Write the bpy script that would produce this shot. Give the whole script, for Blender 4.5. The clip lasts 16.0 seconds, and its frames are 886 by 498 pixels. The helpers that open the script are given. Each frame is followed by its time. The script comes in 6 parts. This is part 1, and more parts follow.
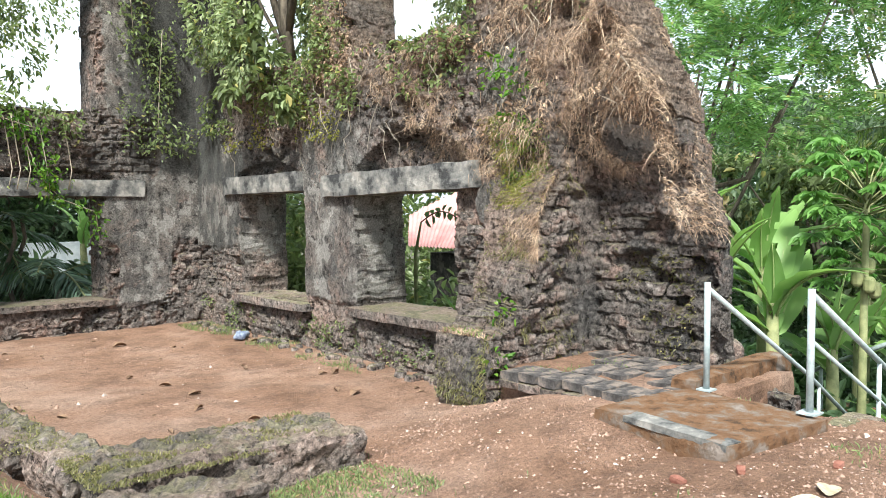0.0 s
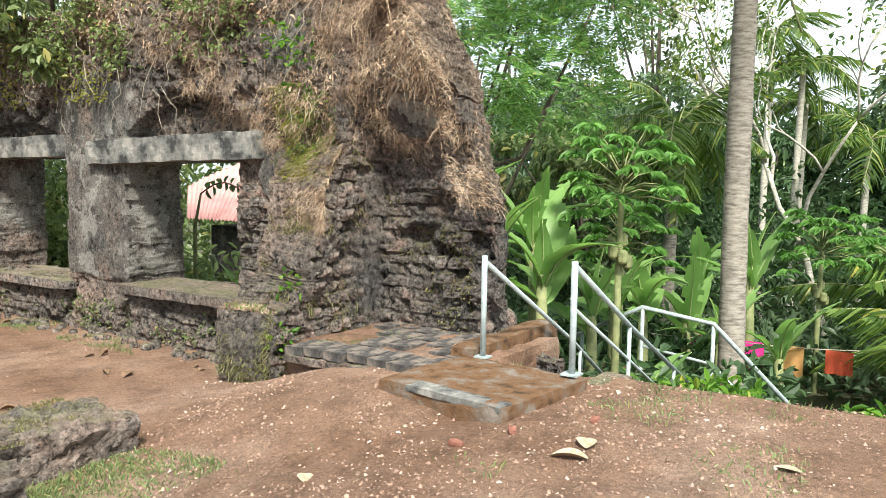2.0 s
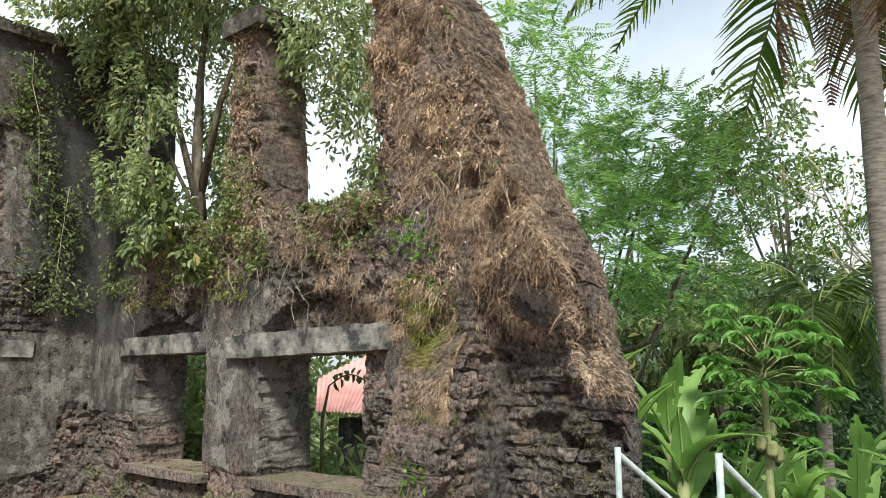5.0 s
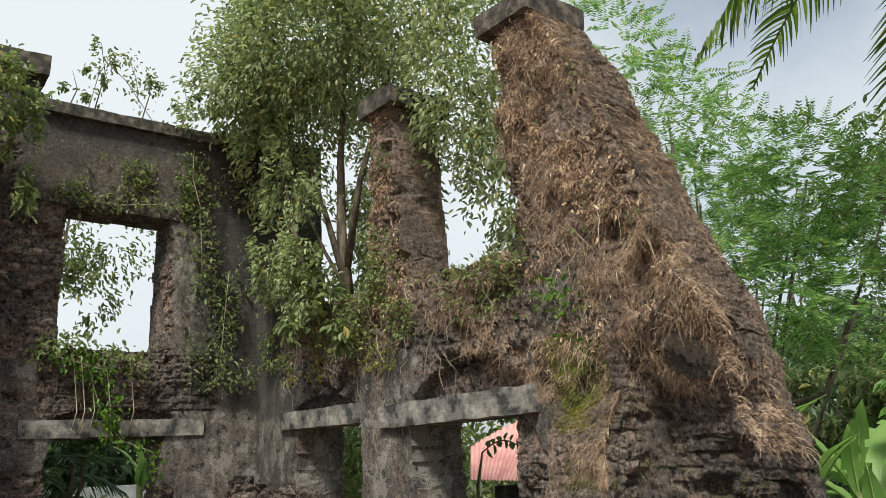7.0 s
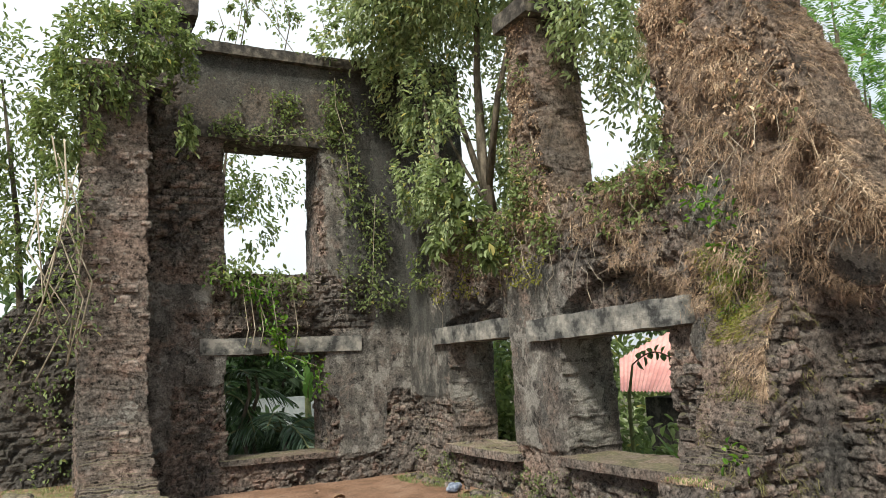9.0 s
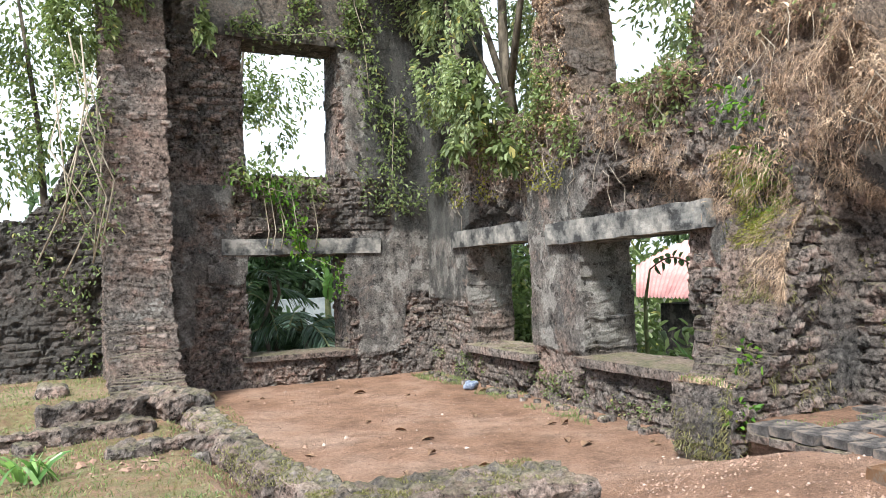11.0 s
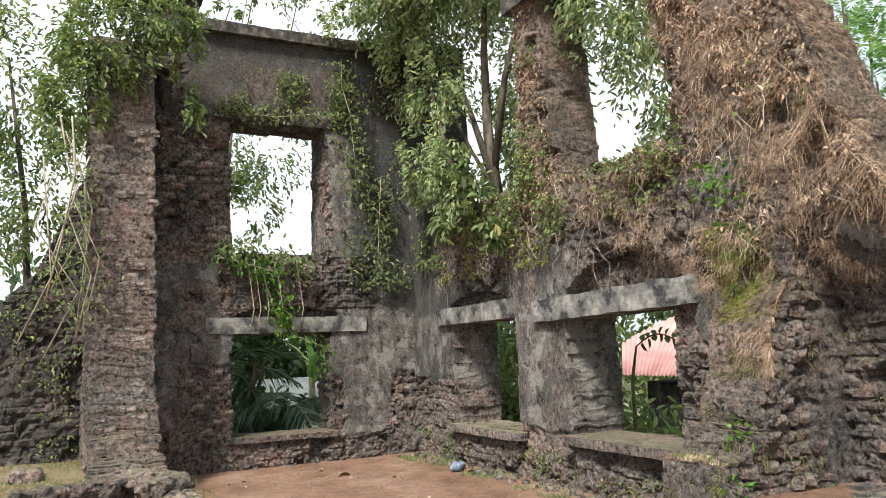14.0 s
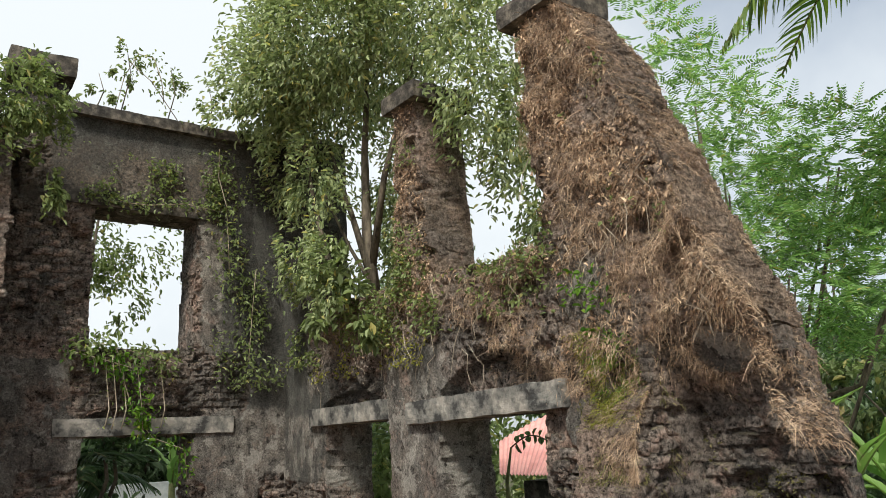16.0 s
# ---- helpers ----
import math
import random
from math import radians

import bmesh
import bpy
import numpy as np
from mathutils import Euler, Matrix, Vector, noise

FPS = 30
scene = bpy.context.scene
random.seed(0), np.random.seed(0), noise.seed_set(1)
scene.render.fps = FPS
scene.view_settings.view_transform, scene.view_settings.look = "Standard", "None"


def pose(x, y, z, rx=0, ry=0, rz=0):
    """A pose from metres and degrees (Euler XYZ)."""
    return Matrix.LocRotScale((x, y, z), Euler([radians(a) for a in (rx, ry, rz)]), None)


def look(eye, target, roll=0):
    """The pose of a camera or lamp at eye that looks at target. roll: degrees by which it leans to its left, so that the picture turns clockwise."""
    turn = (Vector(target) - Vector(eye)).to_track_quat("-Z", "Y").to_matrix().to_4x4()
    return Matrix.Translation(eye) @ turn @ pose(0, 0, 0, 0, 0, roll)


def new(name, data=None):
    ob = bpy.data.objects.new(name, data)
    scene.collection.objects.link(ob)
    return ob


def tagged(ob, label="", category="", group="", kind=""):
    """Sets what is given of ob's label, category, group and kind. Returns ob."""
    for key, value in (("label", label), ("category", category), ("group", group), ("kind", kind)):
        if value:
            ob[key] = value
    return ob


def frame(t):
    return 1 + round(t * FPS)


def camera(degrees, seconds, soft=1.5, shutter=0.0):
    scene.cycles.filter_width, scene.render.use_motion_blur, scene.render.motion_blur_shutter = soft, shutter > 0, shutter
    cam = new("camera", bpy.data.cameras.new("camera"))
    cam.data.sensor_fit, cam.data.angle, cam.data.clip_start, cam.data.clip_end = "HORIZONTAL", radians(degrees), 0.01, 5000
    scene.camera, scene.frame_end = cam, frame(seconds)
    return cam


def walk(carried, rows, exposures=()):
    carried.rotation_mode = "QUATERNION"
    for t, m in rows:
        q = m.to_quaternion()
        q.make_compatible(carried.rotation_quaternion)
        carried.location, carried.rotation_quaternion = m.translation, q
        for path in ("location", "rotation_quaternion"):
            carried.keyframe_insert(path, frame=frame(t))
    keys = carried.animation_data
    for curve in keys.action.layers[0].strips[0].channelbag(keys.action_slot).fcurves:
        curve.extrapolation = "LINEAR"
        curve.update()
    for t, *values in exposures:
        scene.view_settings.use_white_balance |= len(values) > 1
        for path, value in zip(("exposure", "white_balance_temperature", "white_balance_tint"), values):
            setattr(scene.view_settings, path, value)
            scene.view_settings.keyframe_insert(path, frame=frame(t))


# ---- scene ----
cam = camera(59.7, 16.0, soft=0.85)
PATH = [
    (0, (-5.943, -13.08, 1.978), (-4.606, -11.596, 1.871), -0.4),
    (0.5, (-5.951, -13.084, 1.984), (-4.513, -11.7, 1.854), -0.1),
    (1, (-5.947, -13.086, 1.984), (-4.417, -11.806, 1.838), 0.3),
    (1.5, (-5.937, -13.083, 1.979), (-4.32, -11.917, 1.823), 0.6),
    (2, (-5.933, -13.084, 1.98), (-4.247, -12.022, 1.807), 0.9),
    (2.5, (-5.937, -13.086, 1.984), (-4.218, -12.079, 1.806), 1.1),
    (3, (-5.934, -13.085, 1.986), (-4.236, -12.036, 1.863), 0.5),
    (3.5, (-5.927, -13.084, 1.987), (-4.28, -11.949, 1.969), -0.1),
    (4, (-5.917, -13.074, 1.985), (-4.329, -11.863, 2.088), -0.2),
    (4.2, (-5.91, -13.068, 1.985), (-4.346, -11.83, 2.132), -0.0),
    (6.3, (-5.821, -13.03, 1.912), (-4.494, -11.614, 2.396), -1.9),
    (6.5, (-5.822, -13.025, 1.915), (-4.53, -11.577, 2.402), -2.0),
    (7, (-5.833, -13.021, 1.939), (-4.639, -11.491, 2.422), -2.3),
    (7.5, (-5.847, -13.016, 1.943), (-4.751, -11.41, 2.408), -2.5),
    (8, (-5.859, -13.011, 1.94), (-4.858, -11.333, 2.365), -2.7),
    (8.5, (-5.875, -13.014, 1.934), (-4.943, -11.283, 2.303), -2.9),
    (9, (-5.884, -13.015, 1.932), (-4.98, -11.254, 2.22), -2.8),
    (9.5, (-5.883, -13.011, 1.908), (-4.994, -11.231, 2.113), -2.5),
    (10, (-5.892, -13.012, 1.89), (-5.013, -11.221, 2.023), -2.3),
    (10.2, (-5.897, -13.01, 1.886), (-5.022, -11.215, 1.995), -2.2),
    (12.3, (-5.961, -12.989, 1.82), (-5.1, -11.183, 1.855), -2.0),
    (12.5, (-5.964, -12.988, 1.819), (-5.099, -11.186, 1.878), -2.1),
    (13, (-5.964, -12.994, 1.815), (-5.084, -11.202, 1.928), -2.1),
    (13.5, (-5.966, -12.999, 1.816), (-5.075, -11.217, 1.993), -2.0),
    (14, (-5.963, -13.006, 1.835), (-5.061, -11.239, 2.09), -2.3),
    (14.5, (-5.91, -12.996, 1.9), (-4.991, -11.251, 2.233), -3.0),
    (15, (-5.857, -12.978, 1.928), (-4.898, -11.269, 2.325), -2.9),
    (15.5, (-5.822, -12.974, 1.945), (-4.777, -11.328, 2.388), -3.0),
    (16, (-5.808, -12.983, 1.953), (-4.665, -11.411, 2.426), -2.7),
]
walk(cam, [(t, look(eye, target, roll)) for t, eye, target, roll in PATH],
     [(0, 1.52, 6050, 6), (2.5, 1.33, 6400, 4), (3.5, 1.22, 6300, 4), (4.2, 1.15, 6300, 4), (6.5, 0.52, 6550, 6), (8.5, 0.68, 6650, 5), (9.5, 1.1, 6400, 6), (10.2, 1.42, 6050, 8),
      (12.5, 1.45, 5950, 9), (13.5, 1.38, 6050, 9), (14.5, 0.77, 6550, 8), (16, 0.65, 6650, 7)])

# ---- light ----
world = bpy.data.worlds.new("sky")
scene.world = world
world.use_nodes = True
wn, wl = world.node_tree.nodes, world.node_tree.links
SUN_EL, SUN_ROT = 52, 231
sky = wn.new("ShaderNodeTexSky")
sky.sky_type, sky.sun_disc = "NISHITA", False
sky.sun_elevation, sky.sun_rotation = radians(SUN_EL), radians(SUN_ROT)
sky.dust_density, sky.air_density = 3.0, 1.0
cloud = wn.new("ShaderNodeTexNoise")
cloud.inputs["Scale"].default_value, cloud.inputs["Detail"].default_value = 1.6, 7
coord = wn.new("ShaderNodeTexCoord")
wl.new(coord.outputs["Generated"], cloud.inputs["Vector"])
ramp = wn.new("ShaderNodeValToRGB")
ramp.color_ramp.elements[0].position, ramp.color_ramp.elements[1].position = 0.33, 0.55
ramp.color_ramp.elements[0].color, ramp.color_ramp.elements[1].color = (0.4, 0.4, 0.4, 1), (1, 1, 1, 1)
wl.new(cloud.outputs["Fac"], ramp.inputs["Fac"])
mix = wn.new("ShaderNodeMixRGB")
mix.inputs["Color2"].default_value = (6.5, 6.9, 7.4, 1)
wl.new(ramp.outputs["Color"], mix.inputs["Fac"])
wl.new(sky.outputs["Color"], mix.inputs["Color1"])
wl.new(mix.outputs["Color"], wn["Background"].inputs["Color"])
wn["Background"].inputs["Strength"].default_value = 0.09
sun = new("sun", bpy.data.lights.new("sun", "SUN"))
sun.data.energy, sun.data.angle, sun.data.color = 3.3, radians(10), (1.0, 0.95, 0.86)
a, e = radians(SUN_ROT), radians(SUN_EL)
sun_way = Vector((math.sin(a) * math.cos(e), math.cos(a) * math.cos(e), math.sin(e)))
sun.matrix_world = look(sun_way * 40, (0, 0, 0))


# ---- materials ----
def shader(name, rough=0.9):
    m = bpy.data.materials.new(name)
    m.use_nodes = True
    b = m.node_tree.nodes["Principled BSDF"]
    b.inputs["Roughness"].default_value = rough
    b.inputs["Specular IOR Level"].default_value = 0.25
    return m, m.node_tree.nodes, m.node_tree.links, b


def noise_node(n, l, scale, detail=6, rough=0.6, stretch=None):
    c = n.new("ShaderNodeTexCoord")
    t = n.new("ShaderNodeTexNoise")
    t.inputs["Scale"].default_value, t.inputs["Detail"].default_value, t.inputs["Roughness"].default_value = scale, detail, rough
    if stretch:
        mp = n.new("ShaderNodeMapping")
        mp.inputs["Scale"].default_value = stretch
        l.new(c.outputs["Object"], mp.inputs["Vector"])
        l.new(mp.outputs["Vector"], t.inputs["Vector"])
    else:
        l.new(c.outputs["Object"], t.inputs["Vector"])
    return t.outputs["Fac"]


def ramp_node(n, l, fac, stops):
    r = n.new("ShaderNodeValToRGB")
    el = r.color_ramp.elements
    while len(el) < len(stops):
        el.new(0.5)
    for s, (p, c) in zip(el, stops):
        s.position, s.color = p, (*c, 1) if len(c) == 3 else (c[0], c[0], c[0], 1)
    l.new(fac, r.inputs["Fac"])
    return r.outputs["Color"]


def blend(n, l, fac, a, b, kind="MIX"):
    m = n.new("ShaderNodeMixRGB")
    m.blend_type = kind
    for sock, v in ((m.inputs["Fac"], fac), (m.inputs["Color1"], a), (m.inputs["Color2"], b)):
        if isinstance(v, (int, float)):
            sock.default_value = v
        elif isinstance(v, tuple):
            sock.default_value = (*v, 1)
        else:
            l.new(v, sock)
    return m.outputs["Color"]


def bump(n, l, b, height, strength=0.5, distance=0.02):
    u = n.new("ShaderNodeBump")
    u.inputs["Strength"].default_value, u.inputs["Distance"].default_value = strength, distance
    l.new(height, u.inputs["Height"])
    l.new(u.outputs["Normal"], b.inputs["Normal"])


def moss_top(n, l, col, tint=(0.2, 0.185, 0.1), low=0.55):
    """Moss and dust that settle on faces that look up."""
    g = n.new("ShaderNodeNewGeometry")
    sep = n.new("ShaderNodeSeparateXYZ")
    l.new(g.outputs["Normal"], sep.inputs[0])
    up = n.new("ShaderNodeMath")
    up.operation = "MULTIPLY_ADD"
    l.new(noise_node(n, l, 7, 8, 0.75), up.inputs[0])
    up.inputs[1].default_value = 1.1
    l.new(sep.outputs["Z"], up.inputs[2])
    half = n.new("ShaderNodeMath")
    half.operation = "MULTIPLY"
    l.new(up.outputs[0], half.inputs[0])
    half.inputs[1].default_value = 0.5
    fac = ramp_node(n, l, half.outputs[0], [(low, (0.0,)), (low + 0.14, (0.75,))])
    shade = ramp_node(n, l, noise_node(n, l, 26, 9, 0.8), [(0.38, (0.35,)), (0.5, (0.95,)), (0.62, (1.6,))])
    mossy = blend(n, l, 1.0, blend(n, l, ramp_node(n, l, noise_node(n, l, 2.7, 6), [(0.42, (0.0,)), (0.58, (1.0,))]), tint, (0.27, 0.21, 0.16)), shade, "MULTIPLY")
    return blend(n, l, fac, col, mossy)


def laterite_colour(n, l, low=0.55):
    big = ramp_node(n, l, noise_node(n, l, 0.9, 6), [(0.35, (0.11, 0.102, 0.096)), (0.5, (0.21, 0.177, 0.156)), (0.63, (0.3, 0.225, 0.188))])
    fine = ramp_node(n, l, noise_node(n, l, 18, 10, 0.78), [(0.37, (0.14,)), (0.5, (0.9,)), (0.63, (2.0,))])
    col = blend(n, l, 0.9, big, fine, "MULTIPLY")
    red = ramp_node(n, l, noise_node(n, l, 3.6, 8, 0.7), [(0.53, (0.0,)), (0.64, (0.4,))])
    col = blend(n, l, red, col, blend(n, l, 0.8, (0.34, 0.2, 0.155), fine, "MULTIPLY"))
    lichen = ramp_node(n, l, noise_node(n, l, 13, 10, 0.8), [(0.56, (0.0,)), (0.61, (0.5,))])
    col = blend(n, l, lichen, col, (0.44, 0.41, 0.36))
    pit = ramp_node(n, l, noise_node(n, l, 11, 12, 0.85), [(0.42, (0.08,)), (0.475, (1.0,))])
    return moss_top(n, l, blend(n, l, 1.0, col, pit, "MULTIPLY"), low=low)


def wall_material():
    m, n, l, b = shader("ruined_wall", 0.95)
    late = laterite_colour(n, l, 0.63)
    grey = ramp_node(n, l, noise_node(n, l, 2.0, 12, 0.78), [(0.38, (0.08, 0.078, 0.075)), (0.46, (0.16, 0.151, 0.141)), (0.54, (0.24, 0.225, 0.205)), (0.63, (0.38, 0.354, 0.32))])
    warm = ramp_node(n, l, noise_node(n, l, 2.6, 9, 0.7), [(0.46, (0.0,)), (0.6, (0.55,))])
    grey = blend(n, l, warm, grey, (0.25, 0.205, 0.178))
    streak = ramp_node(n, l, noise_node(n, l, 3.4, 9, 0.7, (1, 1, 0.22)), [(0.36, (0.45,)), (0.52, (1.0,))])
    speck = ramp_node(n, l, noise_node(n, l, 46, 8, 0.75), [(0.38, (0.35,)), (0.5, (0.95,)), (0.62, (1.6,))])
    plas = blend(n, l, 0.85, blend(n, l, 1.0, grey, streak, "MULTIPLY"), speck, "MULTIPLY")
    flake = ramp_node(n, l, noise_node(n, l, 5, 12, 0.8), [(0.415, (0.26,)), (0.45, (0.95,)), (0.55, (1.0,)), (0.575, (1.5,))])
    plas = blend(n, l, 1.0, plas, flake, "MULTIPLY")
    peel = ramp_node(n, l, noise_node(n, l, 2.4, 10, 0.62), [(0.54, (0.0,)), (0.55, (0.7,))])
    plas = blend(n, l, peel, plas, blend(n, l, 0.6, (0.4, 0.378, 0.345), speck, "MULTIPLY"))
    lost = ramp_node(n, l, noise_node(n, l, 1.9, 11, 0.66), [(0.445, (0.8,)), (0.455, (0.0,))])
    plas = blend(n, l, lost, plas, late)
    # Algal black, and shade painted in as colour on the stretch past the pier.
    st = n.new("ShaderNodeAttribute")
    st.attribute_name = "stain_shade"
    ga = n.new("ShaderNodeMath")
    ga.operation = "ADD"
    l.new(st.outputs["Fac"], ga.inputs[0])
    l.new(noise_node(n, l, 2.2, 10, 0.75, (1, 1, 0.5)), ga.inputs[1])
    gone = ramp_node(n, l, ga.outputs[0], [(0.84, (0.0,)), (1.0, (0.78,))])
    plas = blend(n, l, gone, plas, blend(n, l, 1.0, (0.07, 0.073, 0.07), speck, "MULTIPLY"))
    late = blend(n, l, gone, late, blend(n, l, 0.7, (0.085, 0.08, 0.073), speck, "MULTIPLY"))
    at = n.new("ShaderNodeAttribute")
    at.attribute_name = "plaster"
    edge = n.new("ShaderNodeMath")
    edge.operation = "ADD"
    l.new(at.outputs["Fac"], edge.inputs[0])
    l.new(noise_node(n, l, 4, 10, 0.75), edge.inputs[1])
    fac = ramp_node(n, l, edge.outputs[0], [(0.96, (0.0,)), (1.0, (1.0,))])
    dr = n.new("ShaderNodeAttribute")
    dr.attribute_name = "dry"
    root = ramp_node(n, l, noise_node(n, l, 20, 12, 0.82), [(0.4, (0.05, 0.04, 0.033)), (0.5, (0.25, 0.188, 0.145)), (0.6, (0.56, 0.43, 0.33))])
    col = blend(n, l, fac, late, plas)
    col = blend(n, l, dr.outputs["Fac"], col, root)
    l.new(col, b.inputs["Base Color"])
    bump(n, l, b, noise_node(n, l, 30, 12, 0.85), 1.0, 0.08)
    return m


def simple(name, stops, scale=8, rough=0.9, bumps=0.4, stretch=None, island=0.0, dist=0.02, detail=7):
    m, n, l, b = shader(name, rough)
    col = ramp_node(n, l, noise_node(n, l, scale, detail, 0.65, stretch), stops)
    if island:
        g = n.new("ShaderNodeNewGeometry")
        v = ramp_node(n, l, g.outputs["Random Per Island"], [(0.0, (1 - island,)), (1.0, (1 + island,))])
        col = blend(n, l, 1.0, col, v, "MULTIPLY")
    l.new(col, b.inputs["Base Color"])
    if bumps:
        bump(n, l, b, noise_node(n, l, scale * 3, 8, 0.7), bumps, dist)
    return m


def leaf_material(name, dark, light, yellow=None, gloss=0.45, through_light=0.42):
    m, n, l, b = shader(name, gloss)
    b.inputs["Specular IOR Level"].default_value = 0.4
    g = n.new("ShaderNodeNewGeometry")
    stops = [(0.0, dark), (0.75, light)] + ([(0.93, light), (1.0, yellow)] if yellow else [])
    col = ramp_node(n, l, g.outputs["Random Per Island"], stops)
    l.new(col, b.inputs["Base Color"])
    tr = n.new("ShaderNodeBsdfTranslucent")
    l.new(blend(n, l, 1.0, col, (1.15, 1.25, 0.85), "MULTIPLY"), tr.inputs["Color"])
    ms = n.new("ShaderNodeMixShader")
    ms.inputs["Fac"].default_value = through_light
    l.new(b.outputs["BSDF"], ms.inputs[1])
    l.new(tr.outputs["BSDF"], ms.inputs[2])
    l.new(ms.outputs["Shader"], n["Material Output"].inputs["Surface"])
    return m


def stone_material(name="laterite_block"):
    m, n, l, b = shader(name, 0.95)
    oi = n.new("ShaderNodeObjectInfo")
    tone = ramp_node(n, l, oi.outputs["Random"], [(0.0, (0.6,)), (1.0, (1.1,))])
    l.new(blend(n, l, 1.0, laterite_colour(n, l, 0.6), tone, "MULTIPLY"), b.inputs["Base Color"])
    bump(n, l, b, noise_node(n, l, 30, 10, 0.75), 1.0, 0.04)
    return m


M_WALL = wall_material()
M_STONE = stone_material()
M_CONC = simple("weathered_concrete", [(0.4, (0.045, 0.045, 0.045)), (0.47, (0.14, 0.138, 0.13)), (0.54, (0.2, 0.193, 0.176)), (0.61, (0.32, 0.3, 0.27))], 4.0, 0.9, 0.8, None, 0.0, 0.03, 12)
M_DARKCONC = simple("dark_concrete", [(0.36, (0.028, 0.026, 0.024)), (0.5, (0.07, 0.063, 0.056)), (0.63, (0.17, 0.15, 0.125))], 6, 0.95, 0.9, None, 0.0, 0.03, 12)
M_PAVER = simple("grey_paving", [(0.4, (0.045, 0.041, 0.039)), (0.5, (0.1, 0.09, 0.085)), (0.6, (0.21, 0.17, 0.14))], 7, 0.85, 0.7, None, 0.0, 0.03, 12)
M_SLAB = simple("mossy_concrete", [(0.36, (0.055, 0.034, 0.02)), (0.45, (0.15, 0.078, 0.038)), (0.52, (0.16, 0.095, 0.055)), (0.58, (0.17, 0.13, 0.1)), (0.66, (0.23, 0.19, 0.16))], 5.0, 0.9, 1.0, None, 0.0, 0.03, 12)
M_PALEBARK = simple("pale_bark", [(0.35, (0.3, 0.27, 0.22)), (0.6, (0.55, 0.52, 0.45))], 9, 0.85, 0.3, (1, 1, 3))
M_LIMEWALL = simple("limewashed_wall", [(0.4, (0.42, 0.46, 0.48)), (0.6, (0.6, 0.63, 0.64))], 3, 0.9, 0.2)
M_BRICK = simple("red_brick", [(0.4, (0.2, 0.08, 0.055)), (0.6, (0.3, 0.14, 0.1))], 12, 0.9, 0.5)
M_PAINT = simple("painted_steel", [(0.4, (0.27, 0.315, 0.315)), (0.6, (0.39, 0.44, 0.44))], 14, 0.4, 0.1)
M_BARK = simple("grey_bark", [(0.35, (0.14, 0.12, 0.1)), (0.6, (0.36, 0.32, 0.27))], 6, 0.9, 0.6, (1, 1, 5))
M_BARK_DK = simple("dark_bark", [(0.35, (0.05, 0.042, 0.033)), (0.65, (0.19, 0.16, 0.12))], 9, 0.9, 0.6, (1, 1, 0.4))
M_DRY = simple("dry_stems", [(0.36, (0.16, 0.105, 0.07)), (0.5, (0.36, 0.255, 0.175)), (0.64, (0.58, 0.45, 0.32))], 5, 0.9, 0, None, 0.55)
M_TWIG = simple("pale_twig", [(0.35, (0.2, 0.16, 0.12)), (0.65, (0.5, 0.44, 0.35))], 6, 0.9, 0)
M_ROOF = simple("red_roof_sheet", [(0.4, (0.52, 0.24, 0.22)), (0.6, (0.66, 0.34, 0.31))], 2, 0.5, 0.1)
M_DEAD = simple("dead_leaf", [(0.35, (0.1, 0.06, 0.04)), (0.6, (0.28, 0.18, 0.11))], 10, 0.8, 0.2)
M_PALELEAF = simple("pale_dead_leaf", [(0.35, (0.28, 0.22, 0.14)), (0.6, (0.45, 0.38, 0.27))], 12, 0.8, 0.2)
M_STEM = simple("green_stem", [(0.35, (0.12, 0.14, 0.06)), (0.6, (0.25, 0.26, 0.12))], 6, 0.7, 0.2)
L_TREE = leaf_material("leaf_tree", (0.085, 0.115, 0.05), (0.25, 0.31, 0.14), (0.5, 0.42, 0.15))
L_WALLTREE = leaf_material("leaf_wall_tree", (0.14, 0.185, 0.09), (0.4, 0.46, 0.26), (0.58, 0.5, 0.18))
L_MOSS = leaf_material("moss_blades", (0.1, 0.1, 0.04), (0.25, 0.23, 0.1), (0.42, 0.35, 0.18))
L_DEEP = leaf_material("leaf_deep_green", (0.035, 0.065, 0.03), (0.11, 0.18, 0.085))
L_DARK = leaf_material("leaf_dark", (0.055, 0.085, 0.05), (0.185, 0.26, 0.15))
L_FRESH = leaf_material("leaf_fresh", (0.05, 0.13, 0.018), (0.16, 0.3, 0.04), (0.36, 0.36, 0.06))
L_VINE = leaf_material("leaf_vine", (0.1, 0.135, 0.055), (0.25, 0.31, 0.13), (0.45, 0.4, 0.16))
L_YELLOW = leaf_material("leaf_yellowing", (0.12, 0.13, 0.025), (0.3, 0.29, 0.06), (0.45, 0.34, 0.08))
L_BANANA = leaf_material("leaf_banana", (0.09, 0.19, 0.055), (0.27, 0.43, 0.14), None, 0.35, 0.45)
M_MIDRIB = simple("pale_midrib", [(0.35, (0.25, 0.34, 0.12)), (0.6, (0.36, 0.44, 0.18))], 8, 0.5, 0)
L_PAPAYA = leaf_material("leaf_papaya", (0.06, 0.15, 0.03), (0.17, 0.33, 0.08))
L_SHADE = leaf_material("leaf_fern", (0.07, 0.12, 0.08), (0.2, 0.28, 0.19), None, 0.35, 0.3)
L_PALM = leaf_material("leaf_palm", (0.04, 0.09, 0.02), (0.16, 0.24, 0.05), (0.42, 0.38, 0.08), 0.4)
L_FEATHER = leaf_material("leaf_feathery", (0.1, 0.2, 0.07), (0.28, 0.45, 0.16), (0.42, 0.38, 0.12), 0.45, 0.5)


